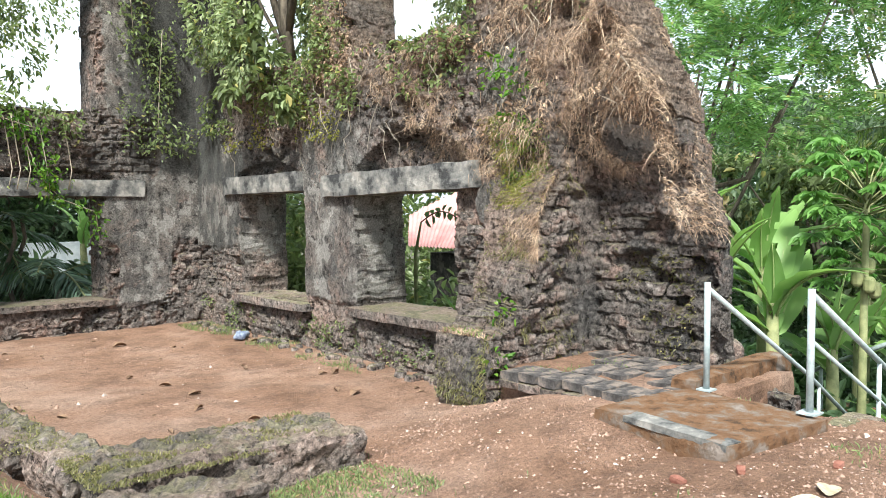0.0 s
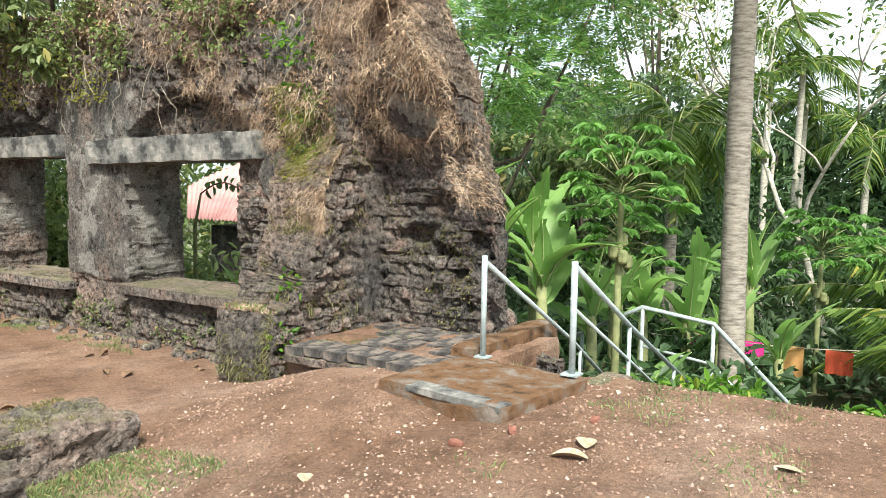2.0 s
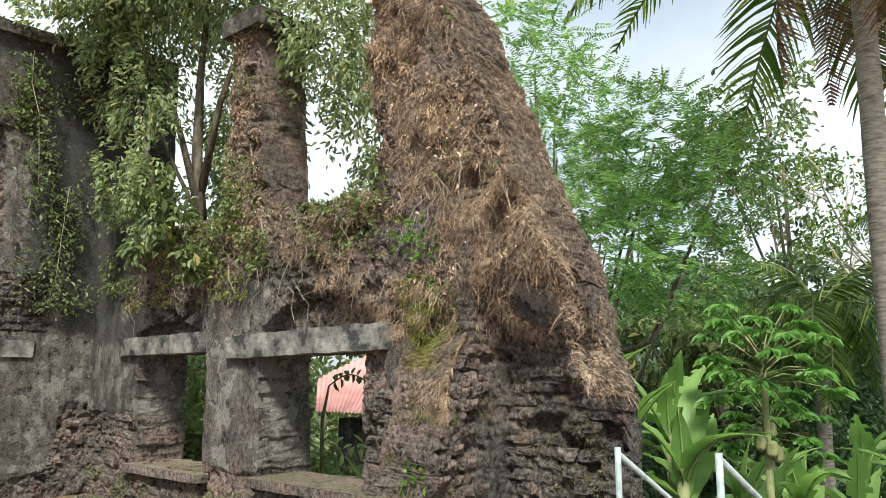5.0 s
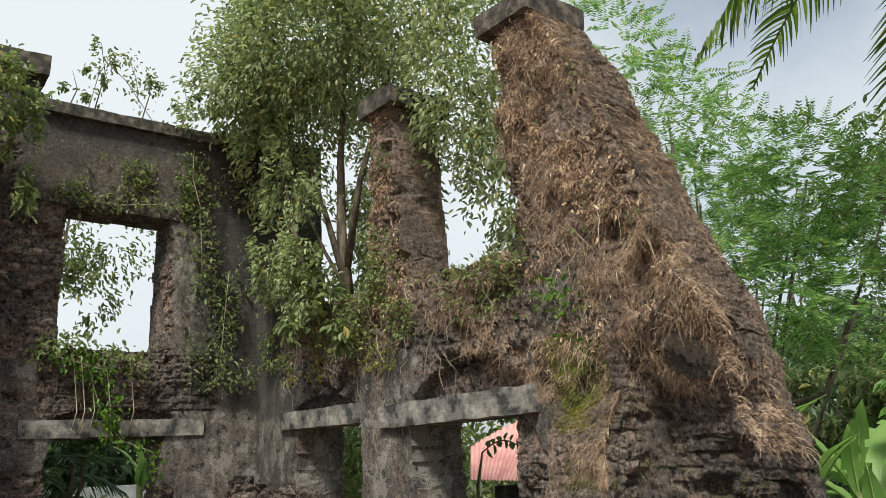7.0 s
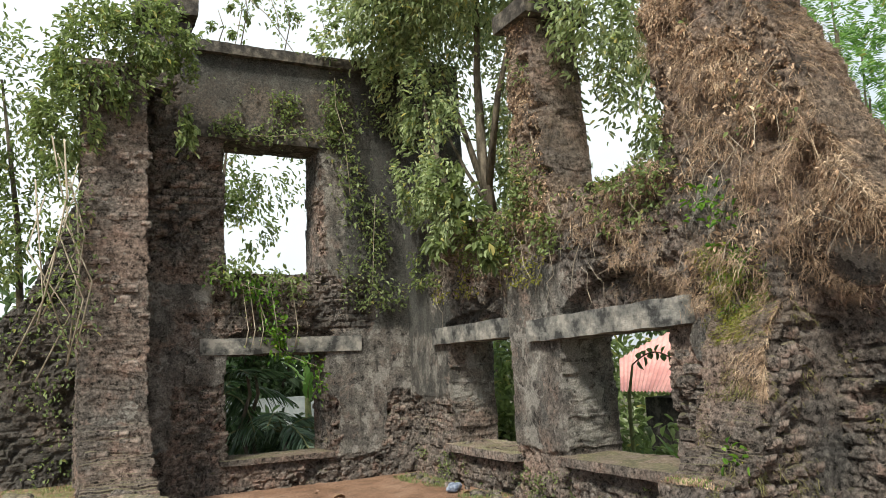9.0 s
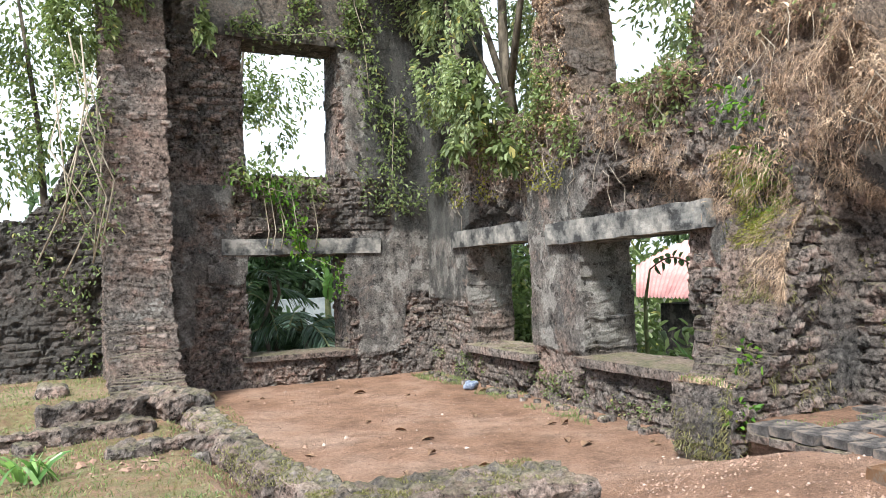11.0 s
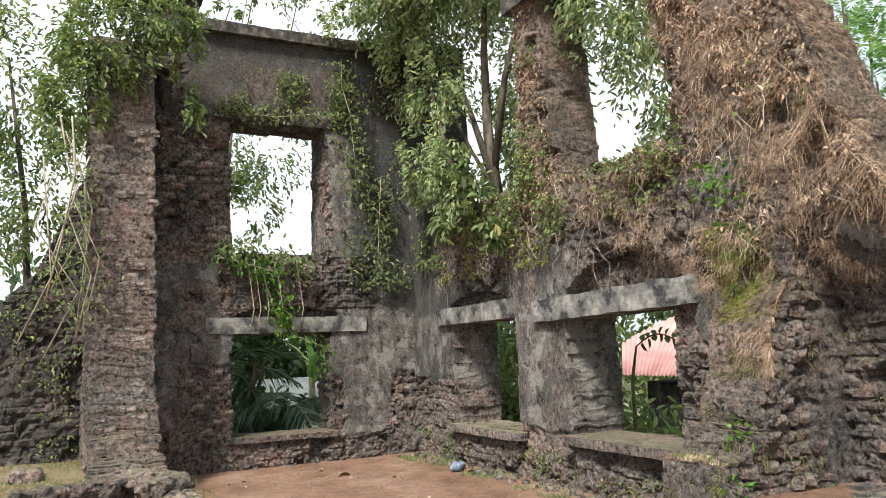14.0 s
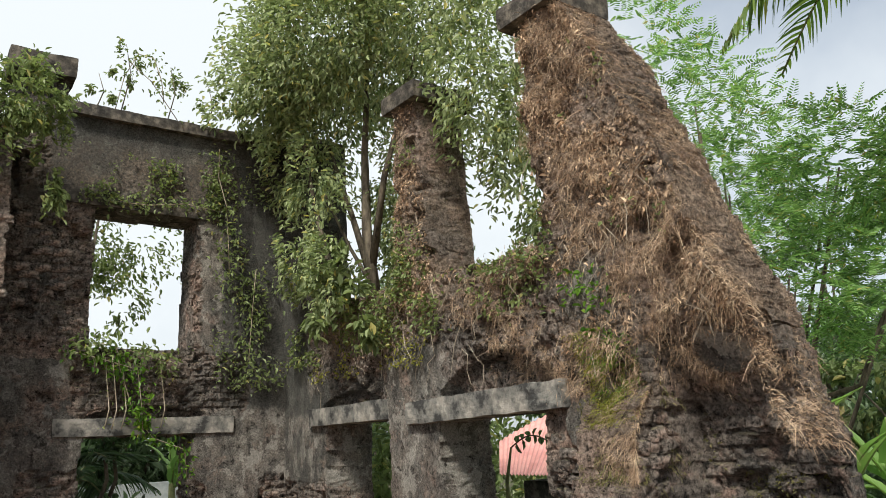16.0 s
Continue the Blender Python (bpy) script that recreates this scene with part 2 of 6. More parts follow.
def dirt_material():
    m, n, l, b = shader("red_earth", 0.95)
    base = ramp_node(n, l, noise_node(n, l, 0.7, 7, 0.6), [(0.36, (0.25, 0.143, 0.09)), (0.5, (0.33, 0.2, 0.135)), (0.62, (0.41, 0.272, 0.198))])
    grit = ramp_node(n, l, noise_node(n, l, 30, 12, 0.92), [(0.42, (0.4,)), (0.49, (0.95,)), (0.55, (1.1,)), (0.59, (1.7,))])
    col = blend(n, l, 0.8, base, grit, "MULTIPLY")
    at = n.new("ShaderNodeAttribute")
    at.attribute_name = "green"
    ad = n.new("ShaderNodeMath")
    ad.operation = "ADD"
    l.new(at.outputs["Fac"], ad.inputs[0])
    l.new(noise_node(n, l, 3.5, 8, 0.75), ad.inputs[1])
    fac = ramp_node(n, l, ad.outputs[0], [(0.75, (0.0,)), (1.1, (1.0,))])
    grass = ramp_node(n, l, noise_node(n, l, 7, 8, 0.7), [(0.35, (0.1, 0.11, 0.04)), (0.5, (0.19, 0.2, 0.075)), (0.65, (0.33, 0.27, 0.17))])
    damp = ramp_node(n, l, noise_node(n, l, 2.6, 9, 0.75), [(0.4, (0.74,)), (0.5, (1.0,)), (0.6, (1.14,))])
    col = blend(n, l, 1.0, col, damp, "MULTIPLY")
    litter = ramp_node(n, l, at.outputs["Fac"], [(0.85, (0.0,)), (1.0, (1.0,))])
    l.new(blend(n, l, litter, blend(n, l, fac, col, grass), (0.06, 0.06, 0.03)), b.inputs["Base Color"])
    bump(n, l, b, noise_node(n, l, 30, 12, 0.82), 1.0, 0.05)
    return m


M_DIRT = dirt_material()
rs = np.random.RandomState(7)


# ---- mesh helpers ----
def mesh_np(name, verts, faces, mat, smooth=False):
    """A mesh from an array of vertices and one of equal-sized faces."""
    me = bpy.data.meshes.new(name)
    verts, faces = np.asarray(verts, np.float32), np.asarray(faces, np.int32)
    k = faces.shape[1]
    me.vertices.add(len(verts))
    me.vertices.foreach_set("co", verts.ravel())
    me.loops.add(faces.size)
    me.loops.foreach_set("vertex_index", faces.ravel())
    me.polygons.add(len(faces))
    me.polygons.foreach_set("loop_start", np.arange(0, faces.size, k, dtype=np.int32))
    me.polygons.foreach_set("use_smooth", np.full(len(faces), smooth))
    me.materials.append(mat)
    me.update(calc_edges=True)
    me.validate()
    return me


def put(name, me, parent=None, label="", category="", group="", kind="", at=None):
    ob = new(name, me)
    if at is not None:
        ob.matrix_world = at
    if parent is not None:
        ob.parent = parent
    return tagged(ob, label, category, group, kind)


def empty(name, at=(0, 0, 0), label="", category="", group="", kind=""):
    ob = new(name)
    ob.location = at
    ob.empty_display_size = 0.1
    return tagged(ob, label, category, group, kind)


def bm_mesh(name, bm, mat, smooth=False):
    me = bpy.data.meshes.new(name)
    bm.to_mesh(me)
    bm.free()
    me.materials.append(mat)
    if smooth:
        me.polygons.foreach_set("use_smooth", np.full(len(me.polygons), True))
    return me


def rough_box(name, lo, hi, mat, cell=0.08, amp=0.02, seed=0, round_edge=0.03, origin=(0, 0, 0), grain=3.1):
    """A worn block: a subdivided box with rounded edges and uneven faces."""
    lo, hi = Vector(lo), Vector(hi)
    bm = bmesh.new()
    size = hi - lo
    n = [max(1, int(round(s / cell))) for s in size]
    seen = {}

    def vert(i, j, k):
        key = (i, j, k)
        if key not in seen:
            p = Vector((lo.x + size.x * i / n[0], lo.y + size.y * j / n[1], lo.z + size.z * k / n[2]))
            c = (lo + hi) / 2
            h = size / 2
            d = p - c
            inner = Vector([max(-(h[q] - round_edge), min(h[q] - round_edge, d[q])) for q in range(3)])
            off = d - inner
            if off.length > 1e-6:
                off = off.normalized() * round_edge
            p = c + inner + off
            s = p * grain + Vector((seed * 7.3, seed * 1.7, 0))
            p += off.normalized() * amp * (noise.fractal(s, 1.0, 2.0, 5) * 1.2) if off.length > 0 else Vector((0, 0, 0))
            seen[key] = bm.verts.new(p - Vector(origin))
        return seen[key]

    for ax in range(3):
        u, v = [q for q in range(3) if q != ax]
        for side in (0, n[ax]):
            for i in range(n[u]):
                for j in range(n[v]):
                    quad = []
                    for di, dj in ((0, 0), (1, 0), (1, 1), (0, 1)):
                        key = [0, 0, 0]
                        key[ax], key[u], key[v] = side, i + di, j + dj
                        quad.append(vert(*key))
                    bm.faces.new(quad)
    bmesh.ops.recalc_face_normals(bm, faces=bm.faces)
    return bm_mesh(name, bm, mat, False)


def tube(name, pts, radii, mat, sides=8, smooth=True):
    """A tapered tube along points."""
    pts = [Vector(p) for p in pts]
    verts, faces = [], []
    for i, p in enumerate(pts):
        d = (pts[min(i + 1, len(pts) - 1)] - pts[max(i - 1, 0)]).normalized()
        side = d.cross(Vector((0.31, 0.77, 0.55))).normalized()
        up = d.cross(side)
        r = radii[i] if hasattr(radii, "__len__") else radii
        for k in range(sides):
            q = 2 * math.pi * k / sides
            verts.append(p + (side * math.cos(q) + up * math.sin(q)) * r)
    for i in range(len(pts) - 1):
        for k in range(sides):
            a, b2 = i * sides + k, i * sides + (k + 1) % sides
            faces.append((a, b2, b2 + sides, a + sides))
    me = bpy.data.meshes.new(name)
    me.from_pydata(verts, [], faces + [tuple(range(sides))[::-1], tuple(range(len(verts) - sides, len(verts)))])
    me.materials.append(mat)
    me.polygons.foreach_set("use_smooth", np.full(len(me.polygons), smooth))
    return me


def unit(v):
    return v / np.maximum(np.linalg.norm(v, axis=-1, keepdims=True), 1e-6)


def leaves_np(p, way, length, width, fold=0.25, droop=0.2):
    """Leaf blades of six points each at p, along way."""
    n = len(p)
    way = unit(way)
    up = np.tile((0.0, 0.0, 1.0), (n, 1)) + rs.normal(0, 0.45, (n, 3))
    side = unit(np.cross(way, up))
    nor = np.cross(side, way)
    L, W = np.broadcast_to(length, n)[:, None], np.broadcast_to(width, n)[:, None]
    v = np.stack([p, p + way * L * 0.35 + side * W * 0.5 + nor * W * fold, p + way * L * 0.75 + side * W * 0.36 + nor * W * fold - nor * L * droop * 0.4,
                  p + way * L - nor * L * droop, p + way * L * 0.75 - side * W * 0.36 + nor * W * fold - nor * L * droop * 0.4,
                  p + way * L * 0.35 - side * W * 0.5 + nor * W * fold], 1)
    base = np.arange(n)[:, None] * 6
    f = np.concatenate([base + np.array([0, 1, 2, 3]), base + np.array([0, 3, 4, 5])], 1).reshape(-1, 4)
    return v.reshape(-1, 3), f


def blades_np(p, way, length, width, sag=0.6):
    """Thin tapered blades that sag under their weight."""
    n = len(p)
    way = unit(way)
    side = unit(np.cross(way, rs.normal(0, 1, (n, 3))))
    L, W = np.broadcast_to(length, n)[:, None], np.broadcast_to(width, n)[:, None]
    down = np.array([0, 0, -1.0])
    c = [p + way * L * s + down * L * sag * s * s for s in (0, 0.4, 0.75, 1.0)]
    w = (0.5, 0.45, 0.3, 0.06)
    v = np.stack([q for k in range(4) for q in (c[k] - side * W * w[k], c[k] + side * W * w[k])], 1)
    base = np.arange(n)[:, None] * 8
    f = np.concatenate([base + np.array([2 * k, 2 * k + 1, 2 * k + 3, 2 * k + 2]) for k in range(3)], 1).reshape(-1, 4)
    return v.reshape(-1, 3), f


def merge(parts):
    vs, fs, o = [], [], 0
    for v, f in parts:
        vs.append(v)
        fs.append(np.asarray(f) + o)
        o += len(v)
    return np.concatenate(vs), np.concatenate(fs)


def ball(n, centre, radius):
    """Random places in an ellipsoid, denser towards its skin."""
    d = unit(rs.normal(0, 1, (n, 3)))
    r = rs.uniform(0.25, 1, (n, 1)) ** 0.5
    return np.asarray(centre) + d * r * np.asarray(radius), d


# ---- ruined walls ----
def fbm(x, y, scale, seed=0, octaves=4):
    """Value noise over arrays."""
    out, amp, tot = np.zeros(np.broadcast(x, y).shape), 1.0, 0.0
    for o in range(octaves):
        g = np.random.RandomState(seed * 31 + o).rand(64, 64)
        u, v = x * scale * 2 ** o, y * scale * 2 ** o
        i, j = np.floor(u).astype(int), np.floor(v).astype(int)
        fu, fv = u - i, v - j
        fu, fv = fu * fu * (3 - 2 * fu), fv * fv * (3 - 2 * fv)
        a, b2, c, d = g[i % 64, j % 64], g[(i + 1) % 64, j % 64], g[i % 64, (j + 1) % 64], g[(i + 1) % 64, (j + 1) % 64]
        out += amp * (a * (1 - fu) * (1 - fv) + b2 * fu * (1 - fv) + c * (1 - fu) * fv + d * fu * fv)
        tot += amp
        amp *= 0.55
    return out / tot


def courses(u, z, seed, high=0.125, long=0.3):
    """Height of a face of rough laterite blocks with sunken joints."""
    zz = z + 0.16 * (fbm(u, z, 0.7, seed) - 0.5) + 0.05 * (fbm(u, z, 3, seed + 2) - 0.5)
    u = u + 0.1 * (fbm(u, z, 2.5, seed + 3) - 0.5)
    worn = np.clip((fbm(u, z, 1.1, seed + 4) - 0.32) * 3.5, 0.1, 1)
    row = np.floor(zz / high).astype(int)
    rr = np.random.RandomState(seed).rand(512, 64)
    shift = rr[row % 512, 0]
    col = np.floor(u / long + shift).astype(int)
    fz, fu = (zz / high) % 1.0, (u / long + shift) % 1.0
    joint = np.minimum(np.minimum(fz, 1 - fz) * high, np.minimum(fu, 1 - fu) * long)
    pits = 0.045 * np.clip((fbm(u, z, 10, seed + 6, 2) - 0.6) * 6, 0, 1)
    return worn * (rr[row % 512, 1 + col % 63] * 0.032 - np.clip(1 - joint / 0.022, 0, 1) * 0.032) + 0.06 * (fbm(u, z, 4.5, seed + 5) - 0.5) + 0.05 * (fbm(u, z, 13, seed + 7, 2) - 0.5) - pits


def wall_mesh(name, u0, u1, z0, z1, solid, front, back, at, plaster, dry, cell=0.027, seed=1, stain_shade=lambda u, z: 0 * u):
    """A thick ruined wall over a grid: solid(u, z) says where it stands, front and back give its faces, at(u, d, z) turns them into places."""
    nu, nz = int((u1 - u0) / cell), int((z1 - z0) / cell)
    U, Z = np.meshgrid(np.linspace(u0, u1, nu + 1), np.linspace(z0, z1, nz + 1), indexing="ij")
    ju = (fbm(U, Z, 9, seed + 5) - 0.5) * cell * 1.1
    jz = (fbm(U, Z, 9, seed + 6) - 0.5) * cell * 1.1
    cu, cz = (U[:-1, :-1] + U[1:, 1:]) / 2, (Z[:-1, :-1] + Z[1:, 1:]) / 2
    keep = solid(cu, cz)
    F, B = front(U, Z), back(U, Z)
    n = U.size
    idx = np.arange(n).reshape(U.shape)
    layers = 9
    P = [at(U + ju, F, Z + jz).reshape(-1, 3)]
    for k in range(1, layers):
        D = THICK * k / layers
        fade = min(1.0, k / 1.5, (layers - k) / 1.5)
        du = fade * (0.09 * (fbm(D + 0.3 * U, Z, 2.6, seed + 7) - 0.5) + 0.35 * courses(D + 0 * U + 3.0, Z, seed + 8))
        dz = fade * 0.14 * (fbm(U, D + 0.3 * Z, 2.6, seed + 9) - 0.5)
        near, far = at(U + ju + du, F, Z + jz + dz), at(U + ju + du, B, Z + jz + dz)
        P.append((near + (far - near) * (k / layers)).reshape(-1, 3))
    P = np.concatenate(P + [at(U + ju, B, Z + jz).reshape(-1, 3)])
    last = layers * n
    a, b2, c, d = idx[:-1, :-1], idx[1:, :-1], idx[1:, 1:], idx[:-1, 1:]
    quads = [np.stack([a, b2, c, d], -1)[keep], (np.stack([d, c, b2, a], -1) + last)[keep]]
    pad = np.zeros((nu + 2, nz + 2), bool)
    pad[1:-1, 1:-1] = keep
    for gone, (p, q) in ((~pad[:-2, 1:-1], (d, a)), (~pad[2:, 1:-1], (b2, c)), (~pad[1:-1, :-2], (a, b2)), (~pad[1:-1, 2:], (c, d))):
        e2 = keep & gone
        for k in range(layers):
            quads.append(np.stack([q[e2], p[e2], p[e2] + n, q[e2] + n], -1) + k * n)
    f = np.concatenate(quads)
    used = np.unique(f)
    back_to = np.zeros((layers + 1) * n, np.int64)
    back_to[used] = np.arange(len(used))
    me = mesh_np(name, P[used], back_to[f], M_WALL, False)
    for key, val in (("plaster", plaster), ("dry", dry), ("stain_shade", stain_shade)):
        layer = me.attributes.new(key, "FLOAT", "POINT")
        v = val(U, Z).ravel()
        layer.data.foreach_set("value", np.tile(v, layers + 1)[used].astype(np.float32))
    return me


def box_mask(u, z, lo, hi, seed=0, rag=0.05, scale=3):
    w = (fbm(u, z, scale, seed) - 0.5) * rag * 2
    w2 = (fbm(u + 9, z, scale, seed + 1) - 0.5) * rag * 2
    return (u > lo[0] + w) & (u < hi[0] + w2) & (z > lo[1] + w2) & (z < hi[1] + w)


def soft_box(u, z, lo, hi, s=0.2):
    f = lambda x: np.clip(x, 0, 1)
    return f((u - lo[0]) / s + 0.5) * f((hi[0] - u) / s + 0.5) * f((z - lo[1]) / s + 0.5) * f((hi[1] - z) / s + 0.5)


# back wall: runs along x, its inner face at y = 0
THICK = 0.8


def back_solid(u, z):
    top = np.interp(u, [-7.6, -6.9, -6.2, -5.6, -5.3, -4.62, -4.6, -3.82, -3.8, 0.8], [1.9, 2.7, 3.4, 4.4, 5.3, 6.6, 7.9, 7.9, 7.42, 7.42])
    top = top + (fbm(u, z * 0, 1.6, 3) - 0.5) * np.where(u < -4.6, 0.7, 0.08)
    s = z < top
    s &= ~box_mask(u, z, (-3.3, 0.5), (-1.58, 2.2), 4, 0.04)
    s &= ~box_mask(u, z, (-3.29, 3.55), (-1.64, 5.86), 5, 0.04)
    return s


def back_plaster(u, z):
    p = fbm(u, z, 0.7, 11) * 0.5 + 0.12
    p = p + 0.5 * soft_box(u, z, (-4.7, 0.9), (-3.3, 3.5), 0.4) * fbm(u, z, 1.5, 12) + 0.5 * soft_box(u, z, (-1.5, 0.4), (0.9, 9), 0.3)
    p = p + 0.35 * soft_box(u, z, (-4.0, 6.0), (0.9, 7.4), 0.3) - 0.15 * soft_box(u, z, (-8, 0.5), (-5.4, 4), 0.4)
    p = p - 0.8 * soft_box(u, z, (-4.1, 0.35), (-3.2, 1.65), 0.25) - 0.9 * soft_box(u, z, (-4.6, 3.5), (-3.2, 5.8), 0.3)
    p = p - 0.7 * soft_box(u, z, (-0.55, 0.5), (0.3, 1.5), 0.3) - 0.6 * soft_box(u, z, (-1.65, 0.5), (-1.35, 1.4), 0.15) - 0.5 * soft_box(u, z, (-3.4, 2.5), (-0.6, 3.5), 0.3)
    return p - 0.5 * soft_box(u, z, (-9, -1), (1, 0.35), 0.3)


def back_front(u, z):
    p = np.clip((back_plaster(u, z) + fbm(u, z, 5, 13) * 0.4 - 0.55) * 6, 0, 1)
    d = (1 - p) * (courses(u, z, 21) - 0.03 - 0.12 * np.clip((fbm(u, z, 3.2, 22) - 0.62) * 9, 0, 1)) + p * 0.012 * fbm(u, z, 2, 14) + 0.03 * (fbm(u, z, 0.6, 15) - 0.5)
    d = d + 0.05 * soft_box(u, z, (-9, -1), (1, 0.42), 0.25)
    arch = 2.5 + 0.16 * np.clip(1 - ((u + 2.35) / 0.95) ** 2, 0, 1)
    return d - 0.14 * ((z > 2.45) & (z < arch) & (arch > 2.52))


def back_stain_shade(u, z):
    """Black algal corner stain, darker under the coping, tree shade painted past the pier."""
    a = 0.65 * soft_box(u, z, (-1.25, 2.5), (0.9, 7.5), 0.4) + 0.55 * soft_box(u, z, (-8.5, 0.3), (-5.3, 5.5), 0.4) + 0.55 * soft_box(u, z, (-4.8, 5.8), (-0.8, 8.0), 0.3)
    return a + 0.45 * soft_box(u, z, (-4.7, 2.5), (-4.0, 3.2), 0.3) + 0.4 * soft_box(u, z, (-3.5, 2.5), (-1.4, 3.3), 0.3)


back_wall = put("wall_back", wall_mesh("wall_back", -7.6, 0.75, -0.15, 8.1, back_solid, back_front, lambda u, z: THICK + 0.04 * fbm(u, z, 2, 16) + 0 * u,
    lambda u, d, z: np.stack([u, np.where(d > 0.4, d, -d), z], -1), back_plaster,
    lambda u, z: np.clip(0.5 * soft_box(u, z, (-4.5, 6.0), (-1.0, 6.9), 0.4) * fbm(u, z, 1.5, 17), 0, 1), stain_shade=back_stain_shade),
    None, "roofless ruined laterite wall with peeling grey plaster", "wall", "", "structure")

# side wall: runs along y away from the corner, its inner face at x = 0
def side_top(y):
    k = [(-9.6, 0.3), (-9.5, 1.3), (-9.42, 2.2), (-9.25, 2.9), (-8.9, 3.5), (-8.55, 4.4), (-8.25, 5.1), (-7.95, 5.8), (-7.6, 6.4), (-7.35, 6.75), (-6.86, 6.8), (-6.8, 6.8),
         (-6.78, 4.0), (-4.62, 4.05), (-4.45, 6.68), (-3.92, 6.68), (-3.84, 4.1), (-0.9, 4.15), (-0.88, 7.42), (0.8, 7.42)]
    return np.interp(y, [a for a, _ in k], [b2 for _, b2 in k])


def side_solid(u, z):
    top = side_top(u + (fbm(z, u * 0, 2.2, 31) - 0.5) * np.where(u < -7.0, 0.24, 0.06)) + (fbm(u, u * 0, 1.7, 32) - 0.5) * 0.18
    s = z < top
    s &= ~box_mask(u, z, (-3.52, 0.6), (-1.62, 2.3), 34, 0.05)
    s &= ~box_mask(u, z, (-6.7, 0.66), (-4.78, 2.3), 35, 0.08)
    return s


def side_plaster(u, z):
    p = fbm(u, z, 0.8, 41) * 0.4 + 0.02
    p = p + 0.75 * soft_box(u, z, (-1.7, 0.9), (0.9, 3.0), 0.4) * (0.6 + 0.4 * fbm(u, z, 1.5, 42)) + 0.75 * soft_box(u, z, (-4.8, 0.75), (-3.5, 2.2), 0.2)
    p = p + 0.8 * soft_box(u, z, (-4.9, 2.2), (-3.3, 3.2), 0.5) * fbm(u, z, 1.2, 43) + 0.6 * soft_box(u, z, (-0.9, 3.0), (0.9, 7.4), 0.3)
    p = p + 0.9 * np.clip(1.4 - np.hypot((u + 7.25) / 0.2, (z - 2.0) / 0.22), 0, 1) + 0.9 * np.clip(1.5 - np.hypot((u + 8.75) / 0.22, (z - 2.62) / 0.17), 0, 1)
    p = p + 0.55 * np.clip(1.3 - np.hypot((u + 7.4) / 0.35, (z - 3.35) / 0.3), 0, 1) - 0.7 * soft_box(u, z, (-1.6, 0.5), (0.1, 1.35), 0.3)
    return p - 0.5 * soft_box(u, z, (-11, -1), (1, 0.5), 0.3)


def side_bare(u, z):
    """Patches of old plaster that the creepers leave free."""
    p = np.clip(1.5 - np.hypot((u + 7.25) / 0.2, (z - 2.0) / 0.22), 0, 1) + np.clip(1.5 - np.hypot((u + 8.75) / 0.22, (z - 2.62) / 0.17), 0, 1)
    return np.clip(p + np.clip(1.4 - np.hypot((u + 7.4) / 0.33, (z - 3.35) / 0.3), 0, 1), 0, 1)


def side_dry(u, z):
    g = np.clip((fbm(u, z, 1.1, 51) - 0.38) * 4, 0, 1)
    band = np.clip((z - np.where(u > -7.1, 3.0, 2.3) - 0.5 * fbm(u, z, 0.9, 52)) * 2, 0, 1) * np.clip((-1.2 - u) * 1.5, 0, 1)
    return np.clip(band * (0.18 + 0.72 * g), 0, 0.92) * (1 - side_bare(u, z))


def side_shape(u, z):
    """How far the door recess stands back at the wall's broken end."""
    w = u + 0.06 * (fbm(z, u, 1.5, 53) - 0.5)
    recess = np.interp(z, [0, 2.15, 2.6, 2.9, 3.6], [-0.62, -0.6, -0.36, -0.16, -0.04])
    return recess * np.interp(w, [-11, -8.16, -8.06, 1], [1, 1, 0, 0])


def side_front(u, z):
    p = np.clip((side_plaster(u, z) + fbm(u, z, 5, 44) * 0.4 - 0.55) * 6, 0, 1)
    rough = courses(u, z, 61) * (1 - 0.75 * side_dry(u, z)) - 0.03 - 0.16 * np.clip((fbm(u, z, 2.8, 68) - 0.6) * 9, 0, 1) + 0.12 * (fbm(u, z, 1.6, 62) - 0.5) * np.clip((-5.5 - u), 0, 1)
    d = (1 - p) * rough + p * 0.012 * fbm(u, z, 2, 63) + 0.06 * (fbm(u, z, 0.7, 64) - 0.5)
    d = d + side_dry(u, z) * (0.2 * (fbm(u, z, 2.2, 65) - 0.35) + 0.2 * (fbm(u, z, 6, 67) - 0.42)) + 0.06 * soft_box(u, z, (-7.2, -1), (1, 0.5), 0.3)
    arch = 2.45 + 0.5 * np.clip(1 - ((u + 5.9) / 1.15) ** 2, 0, 1)
    arch2 = 2.5 + 0.2 * np.clip(1 - ((u + 2.4) / 0.95) ** 2, 0, 1)
    return d + side_shape(u, z) - 0.22 * ((z > 2.42) & (z < arch) & (arch > 2.5)) - 0.14 * ((z > 2.45) & (z < arch2) & (arch2 > 2.53))


# Black stain in the corner; darker over the lintels and in the door recess.
def side_dark(u, z):
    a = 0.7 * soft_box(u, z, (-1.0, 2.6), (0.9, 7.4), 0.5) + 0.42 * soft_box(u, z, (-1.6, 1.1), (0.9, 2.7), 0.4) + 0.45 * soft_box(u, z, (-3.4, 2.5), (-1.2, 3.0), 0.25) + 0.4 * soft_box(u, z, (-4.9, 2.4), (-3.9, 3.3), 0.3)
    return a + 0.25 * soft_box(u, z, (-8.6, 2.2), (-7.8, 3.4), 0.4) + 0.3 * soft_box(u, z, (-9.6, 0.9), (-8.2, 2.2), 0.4)


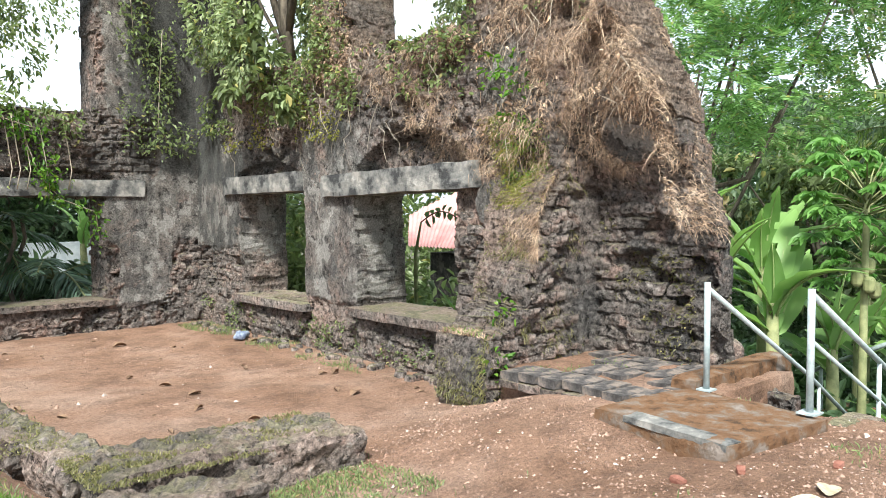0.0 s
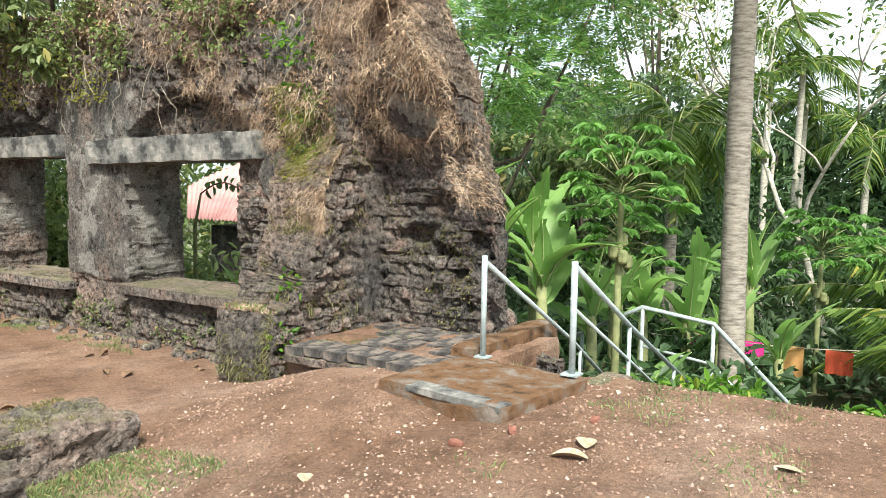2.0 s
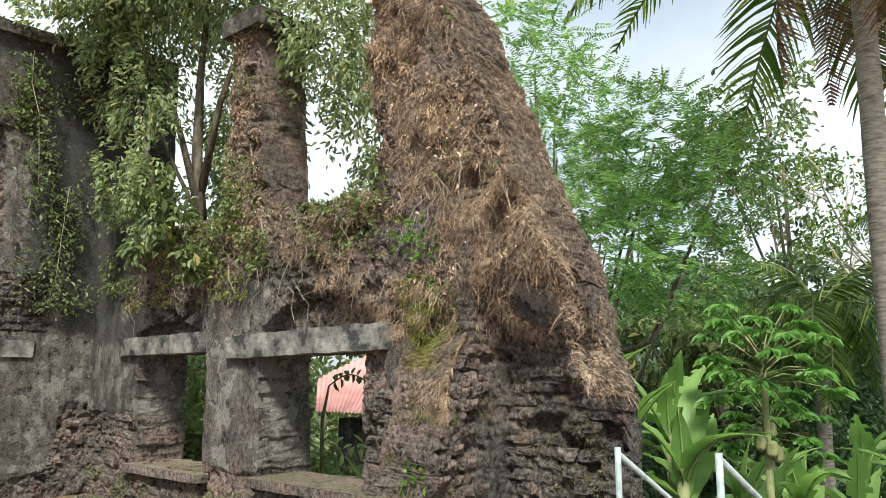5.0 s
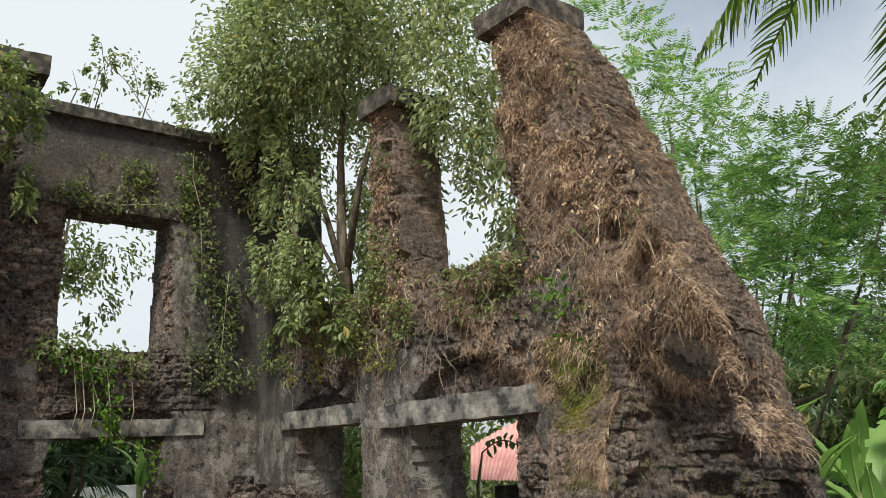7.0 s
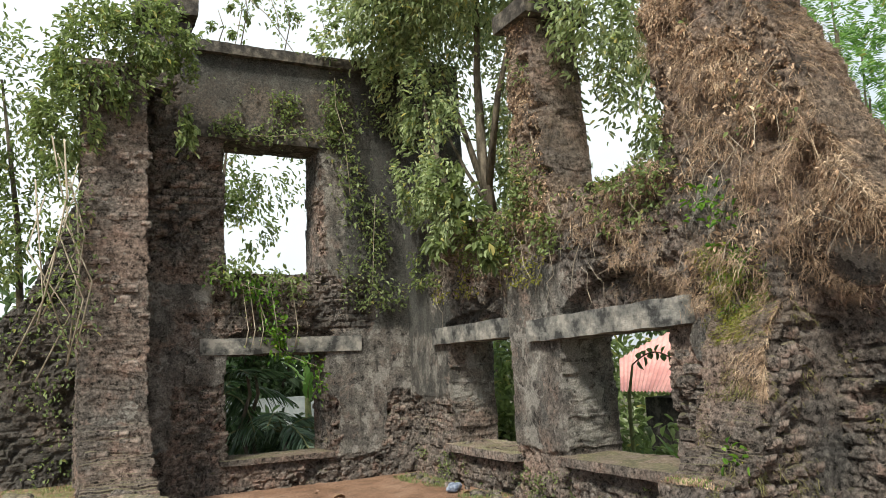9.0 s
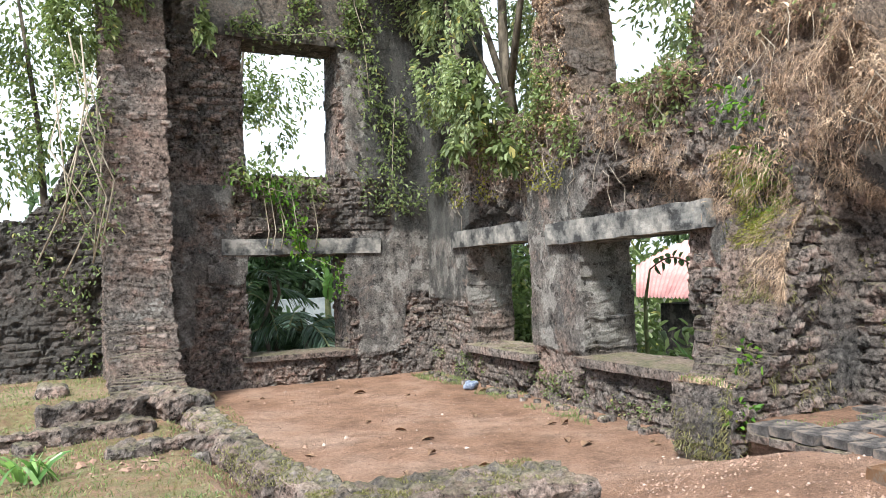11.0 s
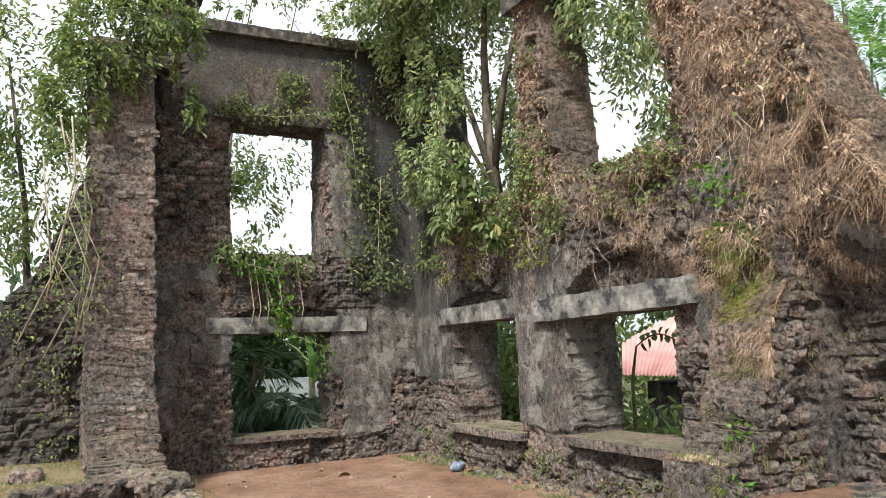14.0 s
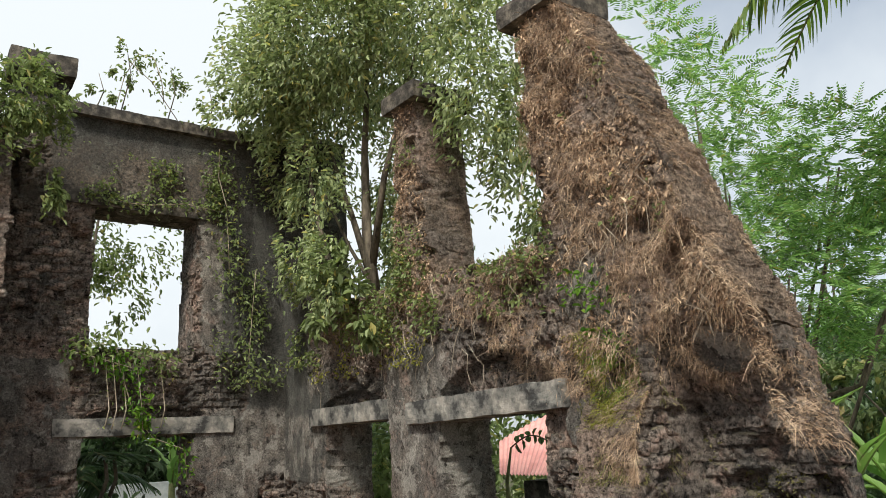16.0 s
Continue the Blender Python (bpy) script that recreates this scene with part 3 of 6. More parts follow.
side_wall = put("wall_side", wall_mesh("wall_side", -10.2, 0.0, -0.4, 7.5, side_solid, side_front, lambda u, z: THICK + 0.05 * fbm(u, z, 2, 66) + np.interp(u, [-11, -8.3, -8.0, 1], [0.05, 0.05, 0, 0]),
    lambda u, d, z: np.stack([np.where(d > 0.78, d, -d), u, z], -1), side_plaster, side_dry, seed=8, stain_shade=side_dark),
    None, "tall broken laterite wall overgrown with dry creepers", "wall", "", "structure")

# ---- ground ----
def ground_z(x, y):
    """Height of the earth: flat in the room, a mound by the door, a bank down to the grove."""
    z = 0.03 * (fbm(x, y, 0.5, 71) - 0.5)
    near = np.clip((-8.6 - y) / 2.6, 0, 1)
    near = near * near * (3 - 2 * near)
    door = np.tanh(1.6 * np.exp(-((x + 0.55) / 1.75) ** 2 - ((y + 9.6) / 1.25) ** 2)) / math.tanh(1.6)
    z = z + np.maximum(0.42 * near, 0.43 * door) * np.clip((x + 5.5) / 1.5, 0.75, 1)
    left = np.clip((-4.5 - x) / 0.5, 0, 1)
    z = z * (1 - left) + left * (0.42 + 0.1 * (fbm(x, y, 0.7, 72) - 0.5) - 0.16 * np.clip((-2.6 - y) / 0.4, 0, 1) + 0.12 * np.clip((-6.0 - y) / 2, 0, 1))
    out = np.clip((x - 0.9) / 1.6, 0, 1) + np.clip((x - 0.1) / 1.0, 0, 1) * np.clip((-9.9 - y) / 0.5, 0, 1)
    z = z - np.clip(out, 0, 1) * 1.9
    z = z - np.clip((y - 1.0) / 2.5, 0, 1) * 0.8 * (1 - np.clip(out, 0, 1))
    return z + 0.02 * (fbm(x, y, 3, 73) - 0.5) + 0.012 * (fbm(x, y, 9, 74) - 0.5)


def build_ground():
    k = 420
    s = np.linspace(-1, 1, k + 1)
    g = np.sign(s) * (9.5 * np.abs(s) + 240 * np.abs(s) ** 7)
    X, Y = np.meshgrid(g - 3.0, g - 7.0, indexing="ij")
    Z = ground_z(X, Y)
    idx = np.arange(X.size).reshape(X.shape)
    f = np.stack([idx[:-1, :-1], idx[1:, :-1], idx[1:, 1:], idx[:-1, 1:]], -1).reshape(-1, 4)
    me = mesh_np("ground", np.stack([X, Y, Z], -1).reshape(-1, 3), f, M_DIRT, True)
    green = np.clip((X - 0.8) / 0.6, 0, 1) * 1.1 + np.clip((Y - 0.9), 0, 1) + np.clip((-4.6 - X) / 0.5, 0, 1) * 0.36
    green += 0.46 * np.exp(-((X + 4.0) / 1.3) ** 2 - ((Y + 8.6) / 1.0) ** 2) + 0.22 * np.exp(-((Y + 10.9) / 0.6) ** 2) * (X > -0.2)
    green -= 0.35 * np.clip((-9.5 - Y) / 1.5, 0, 1) * (X < -4.6)
    green += 0.25 * np.exp(-((X + 0.25) / 0.25) ** 2) * (Y > -7.5)
    layer = me.attributes.new("green", "FLOAT", "POINT")
    layer.data.foreach_set("value", np.clip(green, 0, 1.2).ravel().astype(np.float32))
    put("ground", me, None, "bare red earth with gravel and sparse weeds", "ground", "", "structure")


build_ground()

# ---- lintels, caps, sills ----
def beam(name, lo, hi, label, tilt=0.0, seed=0, mat=None):
    mid = [(a + b2) / 2 for a, b2 in zip(lo, hi)]
    me = rough_box(name, lo, hi, mat or M_CONC, 0.06, 0.014, seed, 0.012, mid)
    ob = put(name, me, None, label, "lintel" if "lintel" in name else "stone")
    ob.matrix_world = pose(*mid, tilt, 0, 0) if hi[1] - lo[1] > hi[0] - lo[0] else pose(*mid, 0, tilt, 0)
    return ob


beam("concrete_lintel", (-3.72, -0.05, 2.2), (-0.94, 0.5, 2.47), "weathered grey concrete lintel over a window opening", 0.3, 1)
beam("concrete_lintel", (-0.09, -3.5, 2.22), (0.5, -1.14, 2.5), "cracked grey concrete lintel over a narrow window", -0.6, 2)
beam("concrete_lintel", (-0.1, -7.08, 2.16), (0.5, -4.1, 2.46), "long mossy concrete lintel over a wide window", -1.2, 3)
beam("concrete_lintel", (-4.0, -0.03, 5.86), (-1.25, 0.6, 6.14), "dark stained lintel over an upper window opening", 1.0, 4, M_DARKCONC)
beam("coping", (-3.8, -0.14, 7.36), (0.7, 0.9, 7.56), "dark weathered coping along the wall top", 0, 5, M_DARKCONC)
beam("pillar_cap", (-4.72, -0.16, 7.95), (-3.74, 0.9, 8.3), "stained concrete cap on the wall pillar", 0, 6, M_DARKCONC)
beam("pillar_cap", (-0.14, -4.66, 6.66), (0.92, -3.78, 6.92), "mossy concrete cap on a broken pillar", 0, 7, M_DARKCONC)
beam("pillar_cap", (-0.16, -7.45, 6.72), (0.85, -6.55, 7.0), "cracked concrete cap on the tall pillar", 0, 8, M_DARKCONC)
beam("window_sill", (-3.42, -0.1, 0.42), (-1.5, 0.75, 0.52), "worn stone window sill", 0.5, 9, M_STONE)
beam("window_sill", (-0.14, -3.62, 0.5), (0.75, -1.5, 0.62), "worn stone window sill", 0, 10, M_STONE)
beam("window_sill", (-0.14, -6.8, 0.56), (0.75, -4.7, 0.68), "worn stone window sill", 0, 11, M_STONE)

# ---- pier and its broken foot ----
def pier_solid(u, z):
    top = np.interp(u, [-2.9, -2.6, -2.3, -2.0, -1.85, -1.6, -1.45, -1.2, -1.05, -0.85, 0.02], [0.3, 0.45, 0.5, 0.55, 0.85, 0.92, 1.2, 1.3, 3.0, 6.4, 7.0])
    return z < top + (fbm(u, z, 2, 81) - 0.5) * 0.15


pier = put("wall_stub", wall_mesh("wall_stub", -2.9, 0.02, 0.0, 7.0, pier_solid, lambda u, z: courses(u, z, 82) + 0.06 * (fbm(u, z, 1, 83) - 0.5),
    lambda u, z: 0.9 + courses(u, z, 84), lambda u, d, z: np.stack([np.where(d > 0.6, -4.62 - d, -4.62 + d) + 0.05 * (fbm(z, u, 2, 85) - 0.5), u, z], -1),
    lambda u, z: fbm(u, z, 0.8, 86) * 0.45 + 0.1, lambda u, z: np.clip((z - 4.5) / 2, 0, 0.7) * fbm(u, z, 2, 87), seed=14),
    None, "broken laterite cross wall stepping down to rubble", "wall", "", "structure")

# ---- broken cross wall at the door: its jamb faces the mound, its end steps down to a block ----
JAMB_Y = -8.1
STUB_X, STUB_Z = [-0.92, -0.86, -0.64, -0.6, -0.38, -0.34, -0.24, -0.2, -0.1, 0.16, 0.7], [0.66, 0.76, 0.8, 0.95, 1.02, 1.3, 1.42, 1.9, 2.1, 2.4, 2.75]


def stub_solid(u, z):
    return (z < np.interp(u, STUB_X, STUB_Z) + (fbm(u, z, 2.5, 181) - 0.5) * 0.1) & (u > -0.9 + 0.07 * (fbm(z, u, 4, 182) - 0.5))


def stub_front(u, z):
    return courses(u, z, 183) * 1.2 + 0.1 * (fbm(u, z, 1.6, 184) - 0.5) - 0.06 * np.clip((fbm(u, z, 4, 185) - 0.6) * 9, 0, 1)


cross_wall = put("wall_cross", wall_mesh("wall_cross", -1.0, 0.66, -0.3, 2.85, stub_solid, stub_front, lambda u, z: 0.74 + courses(u, z, 186) * 0.5,
    lambda u, d, z: np.stack([u + 0.07 * (fbm(z, d, 3, 187) - 0.5), np.where(d > 0.45, JAMB_Y + d, JAMB_Y - d), z], -1),
    lambda u, z: fbm(u, z, 0.8, 188) * 0.2, lambda u, z: np.clip((z - 1.7) / 1.2, 0, 0.7) * fbm(u, z, 2, 189), cell=0.022, seed=24),
    None, "broken mossy laterite cross wall stepping down to a block", "wall", "", "structure")


def stub_end(y, z, off=0.0):
    """Places on the stepped end of the cross wall."""
    return np.stack([np.interp(z, STUB_Z, STUB_X) - off, y, z], -1)


# ---- doorway: paved landing, slab, stair, rails ----
def paving():
    base = put("landing", rough_box("landing", (-0.74, -10.0, -0.6), (1.2, -8.05, 0.455), M_DIRT, 0.09, 0.03, 21, 0.03, (0, 0, 0)), None,
               "raised earth landing with worn grey paving", "landing", "", "structure")
    r = random.Random(4)
    shapes = [rough_box("paving_stone", (-0.2, -0.118, -0.07), (0.2, 0.118, 0.012), M_PAVER, 0.06, 0.012, 30 + i, 0.01) for i in range(6)]
    for i in range(5):
        for j in range(8):
            x, y = -0.6 + i * 0.4 + (0.13 if j % 2 and i else 0) + r.uniform(-0.015, 0.015), -8.28 - j * 0.235 - 0.03 * i + r.uniform(-0.012, 0.012)
            if y < -9.75 or i and r.random() < 0.16 or i > 3 and j < 4 or (i in (1, 2) and j < 1):
                continue
            m = pose(x - (0.05 * r.random() if i == 0 else 0), y, 0.468 + r.uniform(-0.01, 0.008), r.uniform(-1.5, 1.5), r.uniform(-1.5, 1.5), -4 + r.uniform(-3, 3)) @ Matrix.Diagonal((r.uniform(0.9, 1.02), r.uniform(0.88, 0.98), 1, 1))
            put("paving_stone", shapes[r.randrange(6)], base, at=m)
    for j in range(5):
        me = rough_box("edge_brick", (-0.1, -0.12, -0.07), (0.12, 0.12, 0.0), M_STONE, 0.06, 0.015, 80 + j, 0.015)
        put("edge_brick", me, base, "red laterite brick under the paving edge", at=pose(-0.76, -8.3 - j * 0.245, 0.4, 0, 0, r.uniform(-6, 6)))
    return base


paving()
door_slab = put("threshold_slab", rough_box("threshold_slab", (-0.54, -0.58, -0.26), (0.56, 0.6, 0.0), M_SLAB, 0.06, 0.014, 41, 0.02), None,
                "worn concrete slab stained with rust-coloured moss", "slab")
door_slab.matrix_world = pose(-0.88, -10.28, 0.495, 0, 0, -9)
put("mortar_strip", rough_box("mortar_strip", (-0.55, -0.57, -0.05), (-0.4, 0.3, 0.006), M_CONC, 0.05, 0.012, 42, 0.008), door_slab, "pale cement smear")
low = put("low_wall", rough_box("low_wall", (-0.25, -11.1, -1.6), (0.25, -10.84, 0.42), M_STONE, 0.12, 0.03, 43, 0.03), None, "mossy stone side of the stair", "low wall")
put("low_wall", rough_box("low_wall", (-0.3, -9.86, -1.6), (1.5, -9.62, 0.56), M_SLAB, 0.12, 0.02, 44, 0.02), None, "rust-stained concrete kerb beside the stair", "low wall")
stair = empty("outdoor_stair", (0, -10.4, -1.6), "steep concrete steps going down to the grove", "stair")
for i in range(10):
    me = rough_box("step", (-0.17, -0.44, -0.4), (0.17, 0.44, 0.0), M_SLAB, 0.17, 0.01, 50 + i % 3, 0.015)
    put("step", me, stair, at=pose(0.0 + 0.36 * i, 0.03, 1.95 - 0.185 * i))


def rail_part(name, parent, pts, r):
    return put(name, tube(name, pts, r * 0.88, M_PAINT, 10), parent)


rail = empty("stair_railing", (0, 0, 0), "pale blue-grey painted steel pipe railing", "railing", "stair railings")
rail_part("post", rail, [(-0.28, -9.94, 0.42), (-0.28, -9.94, 1.37)], 0.028)
rail_part("handrail", rail, [(-0.27, -9.94, 1.32), (1.67, -9.94, 0.32), (3.7, -9.94, -0.88)], 0.024)
rail_part("post", rail, [(1.9, -9.94, -0.9), (1.9, -9.94, 0.2)], 0.02)
put("base_plate", rough_box("base_plate", (-0.34, -10.0, 0.5), (-0.22, -9.88, 0.515), M_PAINT, 0.06, 0.0, 1, 0.004), rail)
rail = empty("stair_railing", (0, 0, 0), "pale blue-grey painted steel pipe railing", "railing", "stair railings")
rail_part("post", rail, [(-0.4, -10.8, 0.4), (-0.4, -10.8, 1.39)], 0.03)
rail_part("handrail", rail, [(-0.39, -10.8, 1.35), (0.98, -10.8, 0.67), (4.0, -10.8, -0.72)], 0.026)
rail_part("mid_rail", rail, [(-0.39, -10.8, 1.02), (1.57, -10.8, 0.06), (3.0, -10.8, -0.65)], 0.017)
rail_part("post", rail, [(0.95, -10.8, -0.7), (0.95, -10.8, 0.68)], 0.022)
rail_part("post", rail, [(2.5, -10.8, -1.2), (2.5, -10.8, -0.02)], 0.022)
put("base_plate", rough_box("base_plate", (-0.47, -10.87, 0.5), (-0.33, -10.73, 0.515), M_PAINT, 0.06, 0.0, 1, 0.004), rail)
rail = empty("stair_railing", (0, 0, 0), "white painted steel pipe railing of the lower steps", "railing", "stair railings")
rail_part("handrail", rail, [(4.3, -8.85, -0.2), (4.3, -9.86, 0.33), (4.3, -10.8, 0.2), (4.3, -12.2, -1.15)], 0.035)
rail_part("mid_rail", rail, [(4.3, -9.86, -0.2), (4.3, -10.8, -0.33), (4.3, -12.2, -1.65)], 0.024)
for y, z in ((-9.0, -0.1), (-9.86, 0.33), (-10.8, 0.2), (-12.05, -1.0)):
    rail_part("post", rail, [(4.3, y, -2.0), (4.3, y, z)], 0.03)
put("low_wall", rough_box("low_wall", (3.4, -10.9, -2.0), (4.5, -9.2, -0.55), M_SLAB, 0.2, 0.02, 45, 0.03), None, "grey concrete landing of the lower steps", "landing")

# ---- foundations, rubble ----
def footing(label, pts, width, z, seed):
    """Remains of a wall: a row of worn blocks."""
    top = empty("wall_footing", (*pts[0], 0), label, "wall remains", "wall remains")
    r = random.Random(seed)
    for (x0, y0), (x1, y1) in zip(pts, pts[1:]):
        d = math.hypot(x1 - x0, y1 - y0)
        n = max(1, round(d / 0.7))
        for i in range(n):
            s = (i + 0.5) / n
            h = z + r.uniform(-0.015, 0.015)
            me = rough_box("block", (-d / n * 0.6, -width / 2, -0.4), (d / n * 0.6, width / 2, 0.0), M_STONE, 0.036, 0.06, seed * 13 + i, 0.02, (0, 0, 0), 5.5)
            ob = put("block", me, top)
            ob.matrix_parent_inverse = Matrix.Translation((-pts[0][0], -pts[0][1], 0))
            ob.matrix_basis = pose(x0 + (x1 - x0) * s + r.uniform(-0.03, 0.03), y0 + (y1 - y0) * s, h, r.uniform(-1, 1), r.uniform(-1, 1), math.degrees(math.atan2(y1 - y0, x1 - x0)) + r.uniform(-2.5, 2.5))
    return top


footing("low mossy laterite wall footing in red earth", [(-4.75, -2.4), (-4.62, -4.2), (-4.52, -6.1), (-4.32, -7.7)], 0.36, 0.33, 1)
footing("low mossy laterite wall footing with grass on top", [(-4.35, -7.9), (-3.4, -7.95), (-2.62, -8.12)], 0.72, 0.31, 2)
footing("low broken laterite blocks sunk in moss", [(-4.55, -8.55), (-3.65, -8.75)], 0.34, 0.3, 7)
footing("dark laterite step in the grass", [(-6.2, -3.72), (-5.3, -3.5)], 0.26, 0.56, 3)
footing("dark laterite step in the grass", [(-6.7, -4.3), (-5.3, -4.15)], 0.24, 0.4, 4)
footing("dark laterite step in the grass", [(-5.6, -5.4), (-4.7, -5.2)], 0.24, 0.36, 5)
footing("scattered laterite rubble below the broken wall", [(-5.3, -2.7), (-4.9, -3.2), (-4.75, -3.6)], 0.55, 0.5, 6)
for i, (x, y, s) in enumerate(((-6.2, -1.9, 0.2), (-6.35, -4.6, 0.13), (-5.0, -2.2, 0.16), (-5.35, -3.05, 0.14), (-4.9, -5.6, 0.1), (1.25, -8.8, 0.16), (1.0, -9.05, 0.14), (0.8, -9.35, 0.12), (1.1, -9.3, 0.18))):
    z = float(ground_z(np.array(x), np.array(y))) if x < 0.5 else 0.5
    put("rubble_stone", rough_box("rubble_stone", (-s, -s * 0.8, -s), (s, s * 0.8, s * 0.6), M_STONE, 0.05, 0.05, 90 + i, s * 0.45), None, "loose rough laterite stone on the ground", "stone", "rubble stones", at=pose(x, y, z + s * 0.3, 5, 8, i * 40))

# ---- plants ----
def surface_side(u, z, off=0.0):
    """Places on the inner face of the side wall, with those where it stands."""
    ok = side_solid(u, z)
    return np.stack([-side_front(u, z) - off, u, z], -1)[ok]


def surface_back(u, z, off=0.0):
    ok = back_solid(u, z)
    return np.stack([u, -back_front(u, z) - off, z], -1)[ok]


def stuff(name, vf, mat, label, category):
    return put(name, mesh_np(name, *vf, mat), None, label, category, "", "stuff")


cu, cz = rs.uniform(-9.6, -1.0, 3400), rs.uniform(2.3, 6.9, 3400)
pick = rs.randint(0, 3400, 75000)
u, z = cu[pick] + rs.normal(0, 0.07, 75000), cz[pick] + rs.normal(0, 0.06, 75000)
keep = rs.rand(len(u)) < side_dry(u, z) * np.clip((-u - 1.0) / 3.5, 0.12, 1) * np.clip((fbm(u, z, 1.6, 91, 5) - 0.4) * 8, 0.08, 1)
p = surface_side(u[keep], z[keep], -0.01)
n = len(p)
way = np.stack([rs.uniform(-0.8, 0.0, n), rs.normal(0, 0.8, n), rs.normal(-0.2, 0.7, n)], -1)
u2, z2 = rs.uniform(-9.6, -1.0, 110000), rs.uniform(2.3, 6.9, 110000)
keep = rs.rand(len(u2)) < side_dry(u2, z2) * np.clip((-u2 - 1.0) / 3.5, 0.1, 1) * np.clip((fbm(u2, z2, 2.9, 92, 5) - 0.45) * 8, 0.05, 1)
p2 = surface_side(u2[keep], z2[keep], -0.01)
p2[:, 0] -= rs.gamma(1.5, 0.025, len(p2))
s2 = rs.gamma(3.0, 0.008, len(p2)) + 0.01
stuff("dry_leaf_mat", leaves_np(p2, rs.normal(0, 1, (len(p2), 3)) + np.array((-0.2, 0, -0.5)), s2, s2 * 0.4, 0.4, 0.5), M_DRY, "curled dry leaves matted over the wall", "creeper")
stuff("dry_creeper", blades_np(p, way, rs.gamma(2.5, 0.032, n) + 0.025, rs.uniform(0.0025, 0.006, n), 0.75), M_DRY, "matted dry brown creeper hanging over the wall", "creeper")
tn = 15000
ty = rs.uniform(-9.5, -6.7, tn)
gy, gz = np.meshgrid(np.linspace(-9.6, -6.6, 200), np.linspace(0.5, 7.2, 220), indexing="ij")
tz = np.interp(ty, gy[:, 0], np.where(side_solid(gy, gz), gz, 0.0).max(1)) - rs.uniform(-0.01, 0.12, tn)
tp = np.stack([rs.uniform(-0.05, 0.82, tn), ty, tz], -1)
tp = tp[fbm(tp[:, 0], tp[:, 1], 2.2, 97) > 0.42]
tn = len(tp)
stuff("dry_grass_tuft", blades_np(tp, np.stack([rs.normal(0, 0.4, tn), rs.normal(-0.5, 0.4, tn), rs.uniform(-0.1, 0.9, tn)], -1), rs.uniform(0.04, 0.2, tn), 0.005, 0.9), M_DRY,
      "dry grass along the broken wall edge", "grass")
# bare trailing stems
stems = []
r = random.Random(12)
for i in range(48):
    y0, z0 = r.uniform(-9.0, -1.2), r.uniform(3.0, 5.2)
    if z0 > side_top(y0) - 0.1:
        z0 = float(side_top(y0)) - 0.1
    pts = [(-float(side_front(np.array(y0), np.array(z0))) - 0.05, y0, z0)]
    for k in range(5):
        x1, y1, z1 = pts[-1]
        pts.append((x1 + r.uniform(-0.05, 0.03), y1 + r.uniform(-0.18, 0.18), z1 - r.uniform(0.05, 0.22)))
    me = tube("s", pts, [0.005, 0.005, 0.0045, 0.004, 0.003, 0.002], M_TWIG, 4)
    co = np.array([v.co[:] for v in me.vertices])
    stems.append((co, np.array([q.vertices[:] for q in me.polygons if len(q.vertices) == 4])[: 20]))
    bpy.data.meshes.remove(me)
stuff("trailing_stems", merge(stems), M_TWIG, "bare trailing creeper stems on the wall", "creeper")


def wall_leaves(name, n, ulo, uhi, zlo, zhi, mat, size, label, side=True, seed=0, dens=0.45, out=0.12):
    u, z = rs.uniform(ulo, uhi, n), rs.uniform(zlo, zhi, n)
    keep = rs.rand(n) < np.clip((fbm(u, z, 1.7, 200 + seed) - dens) * 7, 0, 1)
    p = (surface_side if side else surface_back)(u[keep], z[keep])
    m = len(p)
    o = rs.uniform(0, out, m)
    out_dir = np.array((-1.0, 0, 0)) if side else np.array((0, -1.0, 0))
    p = p + out_dir * o[:, None]
    way = out_dir * 0.6 + rs.normal(0, 0.7, (m, 3)) + np.array((0, 0, -0.2))
    s = rs.uniform(0.6, 1.3, m) * size
    return stuff(name, leaves_np(p, way, s, s * 0.55), mat, label, "creeper")


wall_leaves("creeper_leaves", 5200, -7.0, -0.5, 3.2, 4.5, L_VINE, 0.07, "green creeper leaves over the upper wall edge", True, 1, 0.45, 0.2)
wall_leaves("creeper_leaves", 1300, -4.6, -1.2, 2.9, 3.7, L_YELLOW, 0.055, "yellowing creeper leaves on plaster", True, 2, 0.5, 0.12)
wall_leaves("creeper_leaves", 1100, -4.7, -3.7, 4.0, 6.5, L_VINE, 0.06, "sparse yellow-green creeper up the pillar", True, 3, 0.48, 0.15)
wall_leaves("creeper_leaves", 3500, -9.3, -6.8, 3.2, 6.5, L_VINE, 0.06, "small weeds sprouting from the broken wall", True, 4, 0.6, 0.1)
wall_leaves("creeper_leaves", 130, -7.8, -7.2, 2.85, 3.6, L_FRESH, 0.085, "bright green young climber on the wall", True, 5, 0.42, 0.14)
wall_leaves("creeper_leaves", 2300, -1.35, 0.0, 2.9, 7.3, L_TREE, 0.07, "dark creeper leaves in the wall corner", False, 6, 0.46, 0.2)
wall_leaves("creeper_leaves", 2200, -3.6, -1.3, 5.9, 6.9, L_VINE, 0.07, "creeper leaves over the upper lintel", False, 7, 0.5, 0.15)
wall_leaves("creeper_leaves", 1500, -7.0, -5.4, 0.4, 4.5, L_VINE, 0.07, "creeper leaves on the dark wall", False, 8, 0.55, 0.15)
